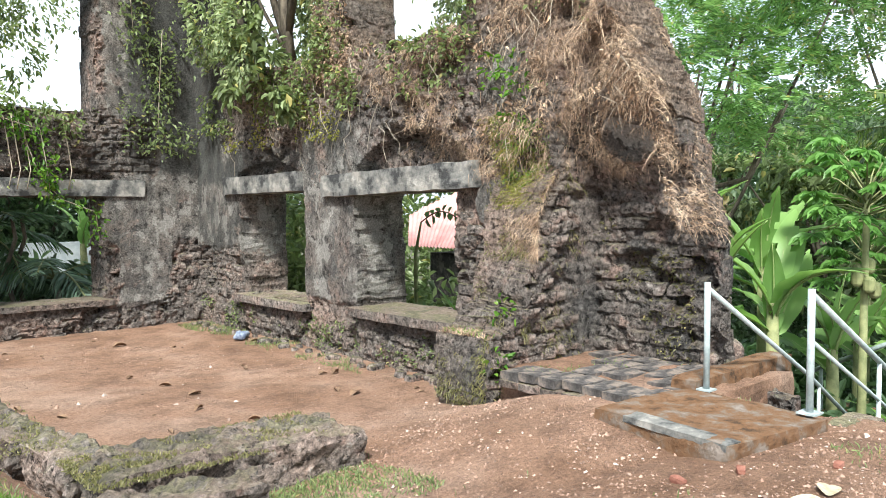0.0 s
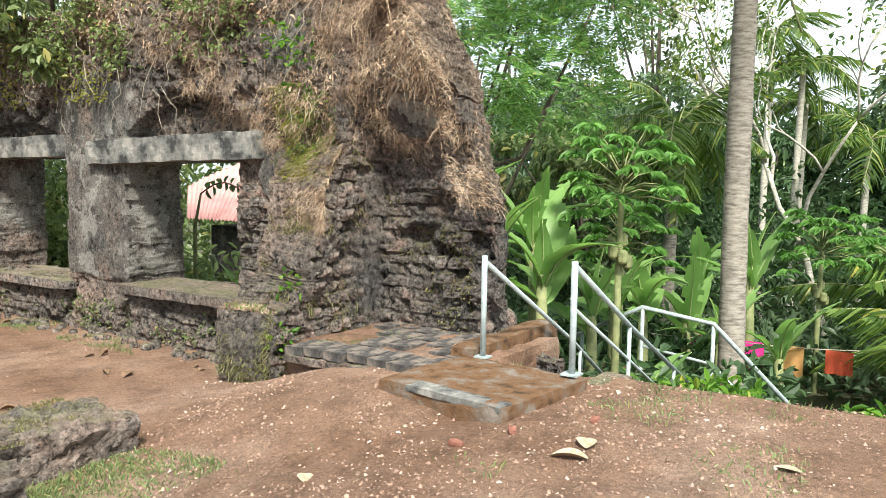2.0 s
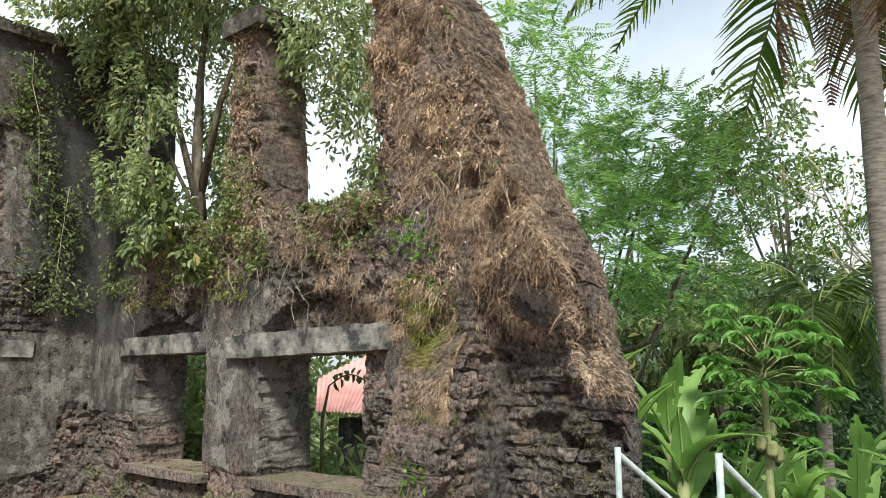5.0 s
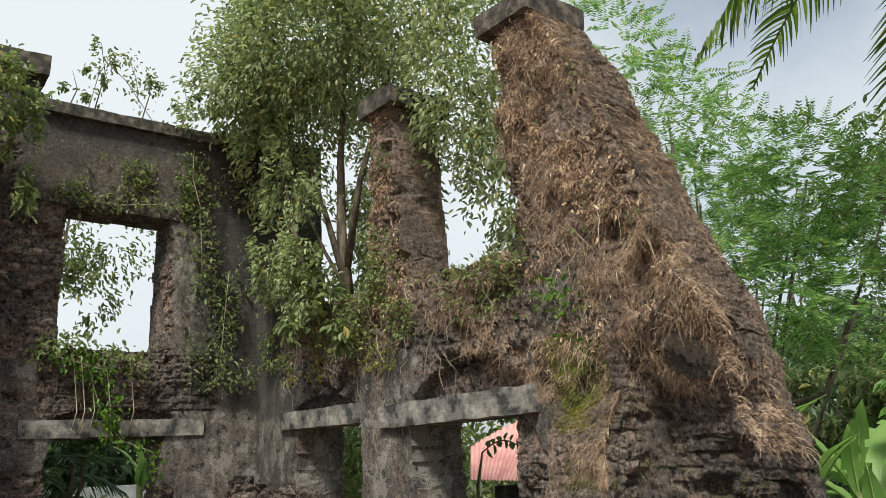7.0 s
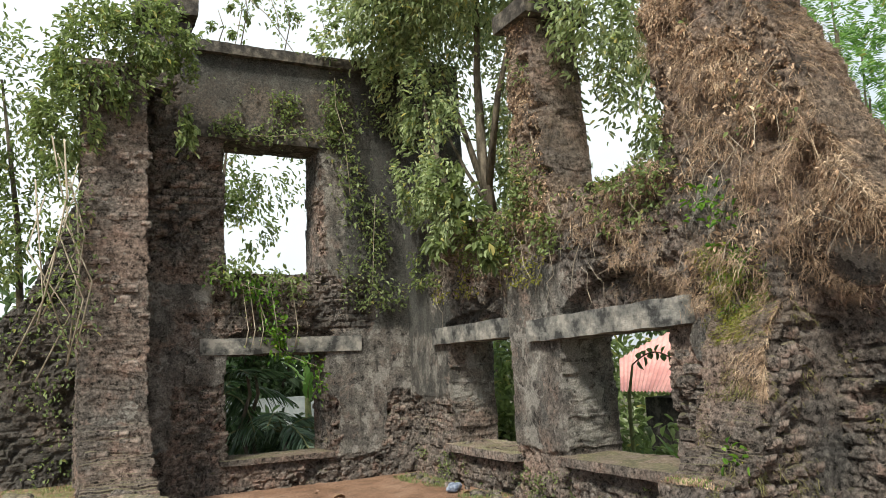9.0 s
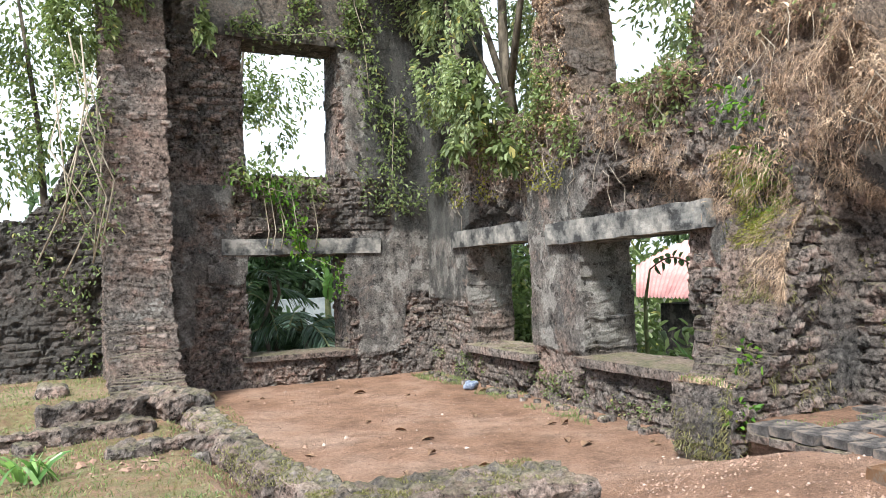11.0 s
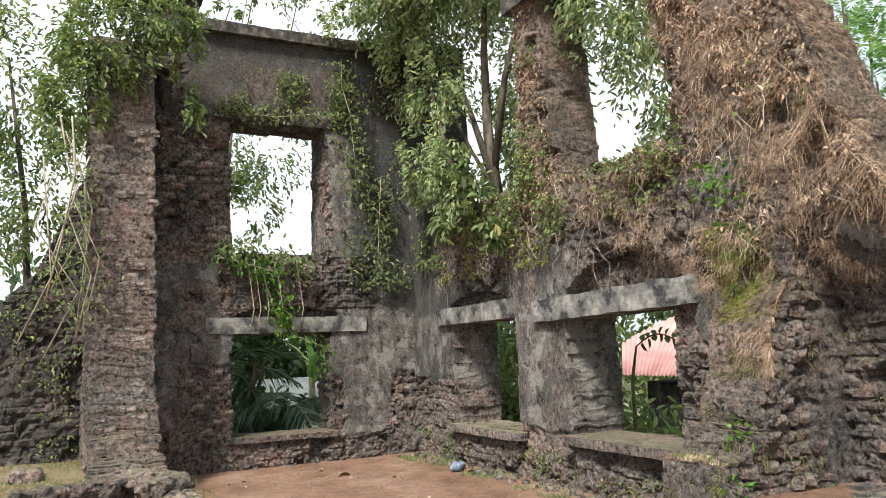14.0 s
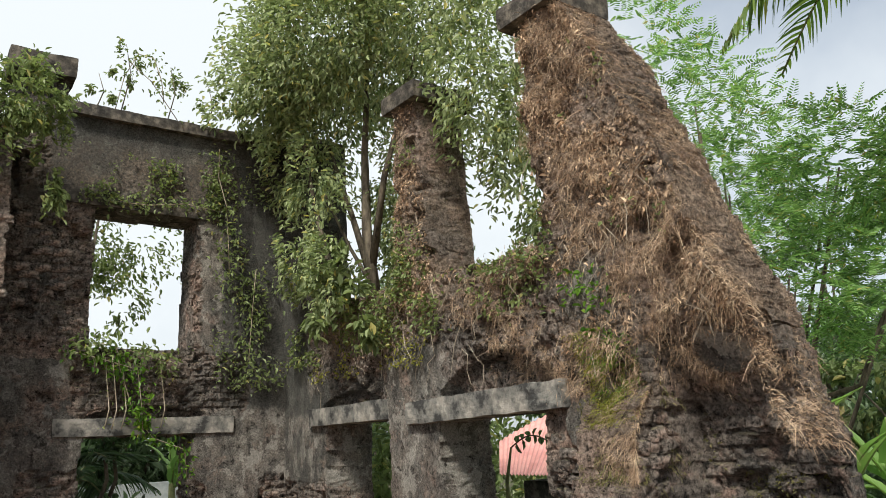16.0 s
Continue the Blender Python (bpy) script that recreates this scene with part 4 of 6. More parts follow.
# fresh and dry grass hanging on the broken cross wall
def hanging(name, n, ys, zs, mat, label, length, width, sag):
    z = rs.uniform(*zs, n)
    y = np.clip(rs.normal(*ys, n) - 0.28 * (2.9 - z) * (ys[0] > -7.8), -8.1, -7.1)
    keep = rs.rand(n) < np.clip((fbm(y, z, 3.2, 190 + n % 7) - 0.36) * 6, 0, 1)
    y, z = y[keep], z[keep]
    p = np.stack([np.minimum(-side_front(y, z), np.where(z < 2.35, stub_end(y, z)[:, 0], 9.0)), y, z], -1)
    k = len(p)
    stuff(name, blades_np(p, np.stack([rs.uniform(-1, -0.2, k), rs.normal(0, 0.5, k), rs.normal(0.1, 0.5, k)], -1), rs.uniform(*length, k), width, sag), mat, label, "grass")


hanging("hanging_grass", 3600, (-7.55, 0.16), (1.95, 2.95), L_YELLOW, "yellow-green grass tuft growing from the wall", (0.03, 0.09), 0.007, 0.5)
hanging("hanging_grass", 1400, (-7.6, 0.14), (2.2, 2.9), L_FRESH, "fresh green grass tuft growing from the wall", (0.03, 0.09), 0.008, 0.4)
hanging("hanging_grass", 3200, (-7.75, 0.22), (1.5, 2.6), M_DRY, "dry straw-coloured grass hanging from the wall", (0.03, 0.12), 0.004, 0.7)
# straw clumps on the broken wall
cn = 1000
cu, cz = rs.uniform(-9.5, -5.2, cn), rs.uniform(2.3, 6.7, cn)
keep = (rs.rand(cn) < np.clip((fbm(cu, cz, 1.3, 193) - 0.34) * 5, 0, 1) * (side_bare(cu, cz) < 0.1)) & side_solid(cu, cz - 0.05)
cu, cz = cu[keep], cz[keep]
cn = len(cu)
which = rs.randint(0, cn, cn * 60)
u, z = cu[which] + rs.normal(0, 0.055, len(which)), cz[which] + rs.normal(0, 0.045, len(which))
p = np.stack([-side_front(u, z) - rs.gamma(1.5, 0.025, len(u)), u, z], -1)
k = len(p)
stuff("straw_clumps", blades_np(p, np.stack([rs.uniform(-0.9, 0.1, k), rs.normal(0, 0.8, k), rs.normal(0.0, 0.8, k)], -1), rs.gamma(3, 0.019, k) + 0.015, rs.uniform(0.002, 0.0045, k), 0.6), M_DRY,
      "clumps of dry straw hanging on the broken wall", "grass")


def vine(pts, leaf, n, spread, mat, label, twig=0.008):
    """A hanging vine: a stem and its leaves."""
    top = empty("hanging_vine", pts[0], label, "vine", "hanging vines")
    inv = Matrix.Translation(-Vector(pts[0]))
    me = tube("stem", pts, twig, M_TWIG, 5)
    me.transform(inv)
    put("stem", me, top)
    P = np.array(pts, float)
    s = rs.uniform(0, len(P) - 1.001, n)
    i = s.astype(int)
    q = P[i] + (P[i + 1] - P[i]) * (s - i)[:, None] + rs.normal(0, spread, (n, 3)) - P[0]
    way = rs.normal(0, 0.7, (n, 3)) + np.array((0, -0.3, -0.4))
    size = rs.uniform(0.6, 1.3, n) * leaf
    put("foliage", mesh_np("foliage", *leaves_np(q, way, size, size * 0.5), mat), top)
    return top


vine([(-3.6, -0.1, 3.5), (-3.1, -0.25, 3.35), (-2.6, -0.3, 3.2), (-2.5, -0.25, 2.6), (-2.45, -0.2, 2.2)], 0.09, 260, 0.1, L_FRESH, "bright green vine hanging over the lintel")
vine([(-2.9, -0.1, 3.6), (-2.85, -0.25, 3.2), (-2.6, -0.22, 2.5), (-2.3, -0.2, 2.15), (-1.8, -0.2, 1.95), (-1.75, -0.2, 1.5)], 0.085, 230, 0.07, L_FRESH, "green vine trailing across the window opening")
vine([(-3.5, -0.05, 3.55), (-3.1, -0.2, 3.6), (-2.5, -0.2, 3.45), (-2.0, -0.15, 3.3)], 0.1, 330, 0.13, L_VINE, "leafy vine along the upper window sill")
vine([(-1.3, -0.05, 7.2), (-1.35, -0.2, 6.6), (-1.2, -0.2, 6.1), (-1.15, -0.2, 5.4), (-1.1, -0.15, 4.8)], 0.09, 420, 0.15, L_VINE, "vine hanging beside the upper window")
vine([(-1.2, -0.1, 6.0), (-1.9, -0.15, 6.05), (-2.5, -0.12, 5.95), (-3.2, -0.1, 5.95)], 0.08, 200, 0.1, L_VINE, "vine creeping along the upper lintel")
vine([(-0.6, -0.1, 5.0), (-0.7, -0.2, 4.2), (-0.75, -0.2, 3.4), (-0.5, -0.15, 3.0)], 0.085, 300, 0.14, L_VINE, "vine hanging down the inside corner")
vine([(-3.1, 0.1, 7.5), (-2.95, 0.1, 8.3), (-2.75, 0.05, 8.75), (-2.5, 0.0, 8.7), (-2.35, 0.0, 8.3), (-2.3, 0.0, 7.9)], 0.09, 150, 0.09, L_VINE, "arching creeper shoot above the wall top")
vine([(-1.9, 0.1, 7.5), (-2.2, 0.1, 7.9), (-2.5, 0.1, 8.3), (-2.9, 0.1, 8.6)], 0.07, 30, 0.1, L_VINE, "bare leaning twig above the wall top")
for k, (x, y) in enumerate(((-3.05, -0.2), (-2.95, -0.25), (-2.8, -0.2), (-2.2, -0.15))):
    vine([(x, y + 0.1, 3.4), (x + 0.03, y, 3.0), (x + 0.08, y, 2.6), (x + 0.02, y, 2.3)], 0.05, 14, 0.05, L_VINE, "bare pale roots hanging over the lintel", 0.009)
r = random.Random(3)
for k in range(9):
    x, y = r.uniform(-6.3, -5.5), r.uniform(-1.4, -0.9)
    zt = r.uniform(4.2, 5.6)
    vine([(x, y, zt), (x + r.uniform(-0.3, 0.3), y - 0.15, zt - 0.8), (x + r.uniform(-0.3, 0.4), y - 0.1, zt - 1.7), (x + r.uniform(-0.3, 0.3), y, zt - 2.6)], 0.08, r.randrange(20, 90), 0.14, L_VINE, "pale woody vine tangled against the pier", 0.012)


def bush(name, blobs, n, leaf, mat, label, category="bush", aspect=0.42, stems=None, stem_mat=None, ways=(0, 0, -0.3), kind=""):
    """Clumps of leaves with gaps, on limbs."""
    base = Vector(stems[0][0][0]) if stems else Vector(blobs[0][0])
    top = empty(name, base, label, category)
    for pts, radii in stems or ():
        me = tube("limb", pts, radii, stem_mat or M_BARK_DK, 7)
        me.transform(Matrix.Translation(-base))
        put("trunk" if pts is stems[0][0] else "limb", me, top)
    parts = []
    tot = sum(b[1][0] * b[1][1] * b[1][2] for b in blobs) or 1
    for c, rad in blobs:
        k = max(30, int(n * rad[0] * rad[1] * rad[2] / tot))
        sub = max(3, k // 45)
        cs, ds = ball(sub, c, rad)
        which = rs.randint(0, sub, k)
        q = cs[which] + rs.normal(0, 1, (k, 3)) * np.asarray(rad) * 0.14
        way = ds[which] * 0.7 + rs.normal(0, 0.6, (k, 3)) + np.array(ways)
        size = rs.uniform(0.65, 1.25, k) * leaf
        parts.append(leaves_np(q - np.array(base), way, size, size * aspect))
    put("crown", mesh_np("crown", *merge(parts), mat), top)
    return top


# tree rooted in the side wall
bush("wall_tree", [((0.0, -2.2, 8.7), (1.6, 2.0, 1.7)), ((1.4, -5.6, 5.6), (0.5, 1.1, 1.6)), ((0.75, -1.9, 5.1), (0.4, 1.2, 1.0)), ((1.2, -5.7, 4.6), (0.4, 0.8, 0.6)), ((0.5, -4.4, 8.7), (1.3, 1.5, 1.6)), ((0.2, -1.2, 7.7), (1.1, 1.2, 1.1)), ((0.7, -5.4, 7.0), (0.8, 1.1, 1.9)), ((0.9, -3.2, 6.2), (0.6, 1.4, 1.6)), ((1.0, -2.4, 5.4), (0.5, 1.1, 1.2)), ((1.1, -5.6, 6.3), (0.5, 0.9, 0.9))],
     27000, 0.115, L_WALLTREE, "dark glossy leafy tree growing out of the ruined wall", "tree", 0.4,
     [([(0.35, -2.7, 3.9), (0.25, -2.6, 5.2), (0.3, -2.5, 6.6), (0.35, -2.6, 8.3)], [0.1, 0.085, 0.06, 0.03]), ([(0.3, -2.65, 4.4), (0.2, -2.2, 5.6), (0.1, -1.6, 7.0)], [0.07, 0.05, 0.02]),
      ([(0.3, -2.65, 4.6), (0.3, -3.1, 6.0), (0.5, -3.9, 8.0)], [0.07, 0.05, 0.02]), ([(0.3, -2.75, 4.2), (0.1, -2.3, 5.0), (-0.3, -2.2, 5.9)], [0.04, 0.03, 0.015])], M_BARK_DK)
bush("wall_tree", [((-0.2, -0.9, 6.9), (0.7, 0.9, 1.0)), ((-0.35, -2.0, 6.2), (0.45, 0.8, 1.2)), ((-0.6, -1.2, 8.3), (1.1, 1.2, 1.0)), ((-0.5, -2.6, 8.9), (1.0, 1.6, 1.4)), ((-1.1, -0.3, 7.9), (0.7, 0.6, 0.6)), ((-0.4, -2.3, 4.7), (0.4, 0.75, 0.9)), ((-0.35, -1.3, 5.2), (0.4, 0.6, 1.0))],
     13000, 0.115, L_WALLTREE, "olive-green tree with drooping leafy branches on the wall", "tree", 0.42,
     [([(0.1, -2.2, 4.0), (-0.2, -2.0, 5.0), (-0.3, -1.7, 6.2), (-0.3, -1.3, 7.6)], [0.06, 0.05, 0.035, 0.02])], M_BARK_DK, (-0.3, -0.2, -0.45))
bush("wall_shrub", [((-0.45, -2.6, 4.1), (0.35, 0.8, 0.6)), ((-0.4, -3.2, 3.6), (0.3, 0.6, 0.4))], 420, 0.17, L_TREE, "shrub with broad pale-backed leaves on the wall", "shrub", 0.45,
     [([(0.0, -2.6, 3.9), (-0.3, -2.7, 4.2), (-0.5, -3.2, 3.8)], [0.03, 0.02, 0.01])], M_BARK_DK)
# fresh bush on the pier and trees behind it
bush("pier_creeper", [((-4.6, -0.9, 7.2), (0.75, 0.5, 0.6)), ((-5.3, -0.9, 6.7), (0.7, 0.5, 0.9)), ((-4.1, -0.75, 6.2), (0.28, 0.3, 0.9)), ((-5.7, -0.9, 5.7), (0.5, 0.5, 0.8))], 5200, 0.11, L_VINE,
     "thick green creeper bush crowning the pier", "creeper", 0.45, [([(-5.2, -0.7, 5.0), (-5.1, -0.8, 6.0), (-4.8, -0.9, 7.0)], [0.05, 0.04, 0.02])], M_BARK_DK)
bush("slender_tree", [((-6.6, 1.4, 6.5), (1.1, 1.0, 1.6)), ((-7.0, 1.2, 4.4), (1.0, 0.8, 1.2)), ((-6.1, 0.9, 4.6), (0.7, 0.6, 1.3)), ((-8.2, 1.2, 7.4), (1.2, 1.0, 1.4))], 6000, 0.12, L_VINE,
     "thin light-green tree behind the wall", "tree", 0.42, [([(-6.4, 1.6, -0.8), (-6.3, 1.5, 2.5), (-6.4, 1.4, 4.5), (-6.7, 1.4, 7.0)], [0.09, 0.07, 0.05, 0.02])], M_BARK_DK)
bush("slender_tree", [((-2.6, 3.6, 6.6), (1.9, 1.0, 1.5)), ((-3.6, 3.4, 4.9), (0.9, 0.8, 0.9)), ((-1.9, 3.4, 5.2), (0.6, 0.7, 1.0))], 4200, 0.13, L_VINE, "tree with small light leaves behind the window", "tree", 0.42,
     [([(-2.8, 4.0, -0.8), (-2.8, 3.9, 3.0), (-2.7, 3.7, 5.0), (-2.5, 3.6, 7.0)], [0.1, 0.08, 0.05, 0.02])], M_BARK_DK)
for x, y, z0, h in ((-3.0, 0.1, 7.5, 1.4), (-2.2, 0.2, 7.5, 1.2), (-1.5, 0.2, 7.5, 1.0), (-3.4, 0.2, 7.5, 0.8)):
    bush("sapling", [((x + 0.1, y, z0 + h * 0.7), (0.28, 0.25, h * 0.4))], 110, 0.09, L_VINE, "thin sapling sprouting on the wall top", "sapling", 0.45, [([(x, y, z0), (x + 0.15, y, z0 + h * 0.6), (x + 0.05, y, z0 + h)], [0.012, 0.009, 0.004])], M_BARK_DK)


# ---- grove plants ----
def banana_leaf(L, W, bend, seed):
    """A broad leaf with a keeled midrib, torn here and there."""
    r = random.Random(seed)
    ns = 14
    v, f = [], []
    for i in range(ns + 1):
        s = i / ns
        w = W * 0.5 * (math.sin(math.pi * min(1, s * 1.02) ** 0.75) ** 0.7 if 0 < s < 1 else 0.05)
        x, zc = L * (s - 0.18 * bend * s * s), L * (0.25 * s - 0.55 * bend * s * s)
        for k in (-1, -0.5, 0, 0.5, 1):
            v.append((x, w * k * (1 - 0.06 * r.random()), zc + w * 0.35 * abs(k) - 0.25 * w * k * k * r.random()))
    for i in range(ns):
        for k in range(4):
            if r.random() < 0.16 and k in (0, 3):
                continue
            a = i * 5 + k
            f.append((a, a + 1, a + 6, a + 5))
    return np.array(v), np.array(f)


def banana(at, h, n, L, seed, label="banana plant with broad bright leaves"):
    r = random.Random(seed)
    top = empty("banana_plant", at, label, "banana plant", "banana plants")
    put("stem", tube("stem", [(0, 0, -0.3), (0.03, 0, h * 0.5), (0.0, 0.02, h)], [0.11, 0.09, 0.06], M_STEM, 10), top)
    for i in range(n):
        v, f = banana_leaf(L * r.uniform(0.7, 1.1), L * r.uniform(0.17, 0.24), r.uniform(0.2, 1.3), seed * 20 + i)
        ob = put("leaf", mesh_np("leaf", v, f, L_BANANA, True), top)
        put("midrib", tube("midrib", [tuple(q) for q in v[2::5][::2] - np.array((0, 0, 0.006))], [0.018, 0.016, 0.014, 0.012, 0.01, 0.008, 0.005, 0.003], M_MIDRIB, 4), ob)
        ob.matrix_basis = pose(0, 0, h * r.uniform(0.85, 1.0), r.uniform(-25, 25), -(r.uniform(48, 80) if i % 3 else r.uniform(5, 40)), i * 137.5 + r.uniform(-25, 25))
    return top




def frond_np(L, n, leaf, droop, seed):
    r = np.random.RandomState(seed)
    s = np.linspace(0.1, 1, n)
    x, zz = L * (s - 0.15 * droop * s * s), L * (0.35 * s - (0.35 + 0.45 * droop) * s * s)
    parts = []
    for side in (-1, 1):
        p = np.stack([x, 0 * x, zz], -1)
        way = np.stack([0.6 + 0 * x, side * np.ones(n), -0.25 - 0.5 * r.rand(n)], -1)
        ln = leaf * np.sin(np.pi * np.clip(s * 0.85 + 0.12, 0, 1)) * r.uniform(0.85, 1.1, n)
        parts.append(blades_np(p, way, ln, 0.05 * leaf / 0.7, 0.45))
    return merge(parts), [(float(a), 0.0, float(b2)) for a, b2 in zip(np.r_[0, x], np.r_[0, zz])]


def palm(name, base, crown, r0, r1, nf, L, leaf, label, droop=(0.3, 1.5), mat=None, n=46, seed=0, skirt=0):
    top = empty(name, base, label, "palm tree")
    b, c = Vector(base), Vector(crown)
    pts = [tuple((c - b) * s + Vector((0.12 * math.sin(s * 3), 0.06 * math.sin(s * 4), 0))) for s in [i / 24 for i in range(25)]]
    put("trunk", tube("trunk", pts, [r0 + (r1 - r0) * i / 24 + (0.006 if i % 2 else 0) for i in range(25)], M_PALEBARK if name == "areca_palm" else M_BARK, 12), top)
    r = random.Random(seed)
    deads = mesh_np("dead_frond", *frond_np(L * 0.75, n, leaf * 0.6, 0.3, seed + 77)[0], M_DEAD)
    fr = [frond_np(L, n, leaf, d, seed * 5 + k) for k, d in enumerate(np.linspace(droop[0], droop[1], 5))]
    meshes = [mesh_np("frond", *vf, mat or L_PALM) for vf, _ in fr]
    mids = [tube("midrib", pl[::4], 0.018, M_STEM, 5) for _, pl in fr]
    for i in range(nf):
        k = r.randrange(5)
        ob = put("frond", meshes[k], top)
        ob.matrix_basis = Matrix.Translation(pts[-1]) @ pose(0, 0, 0, r.uniform(-15, 15), r.uniform(-45, 15) + (25 if k > 3 else 0), i * 137.5)
        mid = put("midrib", mids[k], ob)
    for i in range(skirt):
        ob = put("dead_frond", deads, top, "brown dead frond hanging down")
        ob.matrix_basis = Matrix.Translation(pts[-1]) @ pose(0, 0, 0, r.uniform(-10, 10), 62 + r.uniform(-8, 8), 40 + i * 83)
    return top


palm("coconut_palm", (4.75, -10.98, -2.1), (4.95, -10.85, 8.9), 0.18, 0.125, 17, 4.6, 1.0, "tall coconut palm with a ringed grey trunk", (0.5, 1.7), None, 56, 1, 5)
palm("coconut_palm", (11.4, -8.2, -2.2), (11.4, -8.2, 3.3), 0.16, 0.12, 14, 2.5, 0.65, "short coconut palm with yellowing fronds", (0.2, 1.3), L_PALM, 46, 2)
for i, (x, y, h) in enumerate(((15.8, -9.4, 6.0), (16.6, -10.05, 5.2), (16.0, -11.75, 3.2), (18.6, -9.9, 4.4), (13.5, -7.0, 2.6))):
    palm("areca_palm", (x, y, -2.3), (x + 0.2, y + 0.1, h), 0.1, 0.075, 11, 1.7, 0.6, "slender areca palm with a pale trunk", (0.5, 1.4), L_PALM, 30, 10 + i)
palm("young_palm", (6.9, -14.3, -2.2), (6.9, -14.3, -0.7), 0.15, 0.12, 13, 2.9, 0.8, "young palm with long arching fronds", (0.1, 0.9), None, 46, 4)
palm("young_palm", (6.0, -14.6, -2.4), (6.0, -14.6, -1.2), 0.15, 0.12, 11, 3.0, 0.8, "young palm with long arching fronds", (0.2, 1.0), None, 46, 5)
palm("young_palm", (10.5, -13.4, -2.4), (10.5, -13.4, -0.3), 0.15, 0.12, 11, 3.0, 0.8, "young palm with long arching fronds", (0.2, 1.0), None, 46, 6)
for i, (x, y, h, n, L) in enumerate(((1.9, -8.8, 1.0, 9, 1.4), (2.5, -9.2, 0.9, 9, 1.5), (2.3, -8.2, 1.3, 9, 1.5), (3.1, -8.8, 1.3, 9, 1.5), (3.4, -9.5, 0.3, 8, 1.3), (3.2, -10.3, -0.7, 7, 1.1), (4.2, -9.5, 0.4, 8, 1.4), (5.2, -9.6, 0.2, 8, 1.5), (7.8, -10.6, 0.5, 7, 1.6), (6.2, -10.5, -0.4, 7, 1.3),
                                     (8.4, -9.6, 0.3, 7, 1.7), (6.5, -9.9, -0.2, 7, 1.5), (2.0, -6.9, 0.9, 7, 1.5), (6.5, -11.3, -0.6, 6, 1.3))):
    banana((x, y, -2.0), h + 2.0, n, L, i + 1)
for i, (x, y, h, n, L) in enumerate(((-0.9, 3.4, 1.5, 6, 1.3), (1.9, -2.6, 0.4, 6, 1.2), (1.8, -4.2, 0.0, 5, 0.8), (2.4, -0.6, 0.8, 6, 1.3), (1.75, -4.9, 0.5, 6, 0.8))):
    banana((x, y, -0.7), h + 0.5, n, L, i + 30, "banana plant seen through the window openings")
palm("fern_palm", (-1.9, 1.9, -0.9), (-1.9, 1.9, 0.75), 0.07, 0.05, 12, 1.5, 0.5, "dark low palm with broad fronds behind the window", (0.6, 1.6), L_SHADE, 30, 21)
palm("fern_palm", (-2.9, 2.6, -0.9), (-2.9, 2.6, 1.5), 0.07, 0.05, 11, 1.6, 0.55, "dark low palm with broad fronds behind the window", (0.5, 1.5), L_DEEP, 30, 22)
put("garden_wall", rough_box("garden_wall", (-6.5, 4.6, -0.9), (0.2, 4.8, 1.3), M_LIMEWALL, 0.4, 0.01, 3, 0.02), None, "pale limewashed garden wall behind the ruin", "wall")
for x0, y0 in ((-2.62, 1.7), (-2.4, 2.0)):
    pts = [(x0, y0, -0.9), (x0 + 0.06, y0, 0.3), (x0 - 0.08, y0 + 0.05, 0.9), (x0 + 0.1, y0, 1.5), (x0 - 0.05, y0, 2.6)]
    bush("thin_tree", [((x0, y0, 2.5), (0.5, 0.4, 0.5)), ((x0 - 0.2, y0, 1.9), (0.4, 0.3, 0.3))], 500, 0.13, L_DEEP, "thin dark twisting tree behind the window", "tree", 0.45, [(pts, [0.05, 0.045, 0.04, 0.035, 0.02])], M_BARK_DK)
frond = empty("withered_frond", (2.0, -4.0, 1.75), "withered dark frond arching before the roof", "frond")
arc = [(0.0, 0.25 - 0.13 * k, 0.0 + 0.17 * math.sin(k * 0.42)) for k in range(8)]
put("midrib", tube("midrib", arc, 0.012, M_BARK_DK, 5), frond)
put("stalk", tube("stalk", [arc[0], (0.05, 0.45, -0.5), (0.1, 0.5, -4.0)], [0.015, 0.03, 0.05], M_STEM, 7), frond)
q = np.array(arc)[np.repeat(np.arange(1, 8), 2)]
put("foliage", mesh_np("foliage", *leaves_np(q, np.tile(np.array([(0.1, -0.2, 0.6), (0.1, -0.3, -1.0)]), (7, 1)), np.tile((0.1, 0.15), 7) * rs.uniform(0.6, 1.25, 14), 0.1), L_DEEP), frond)


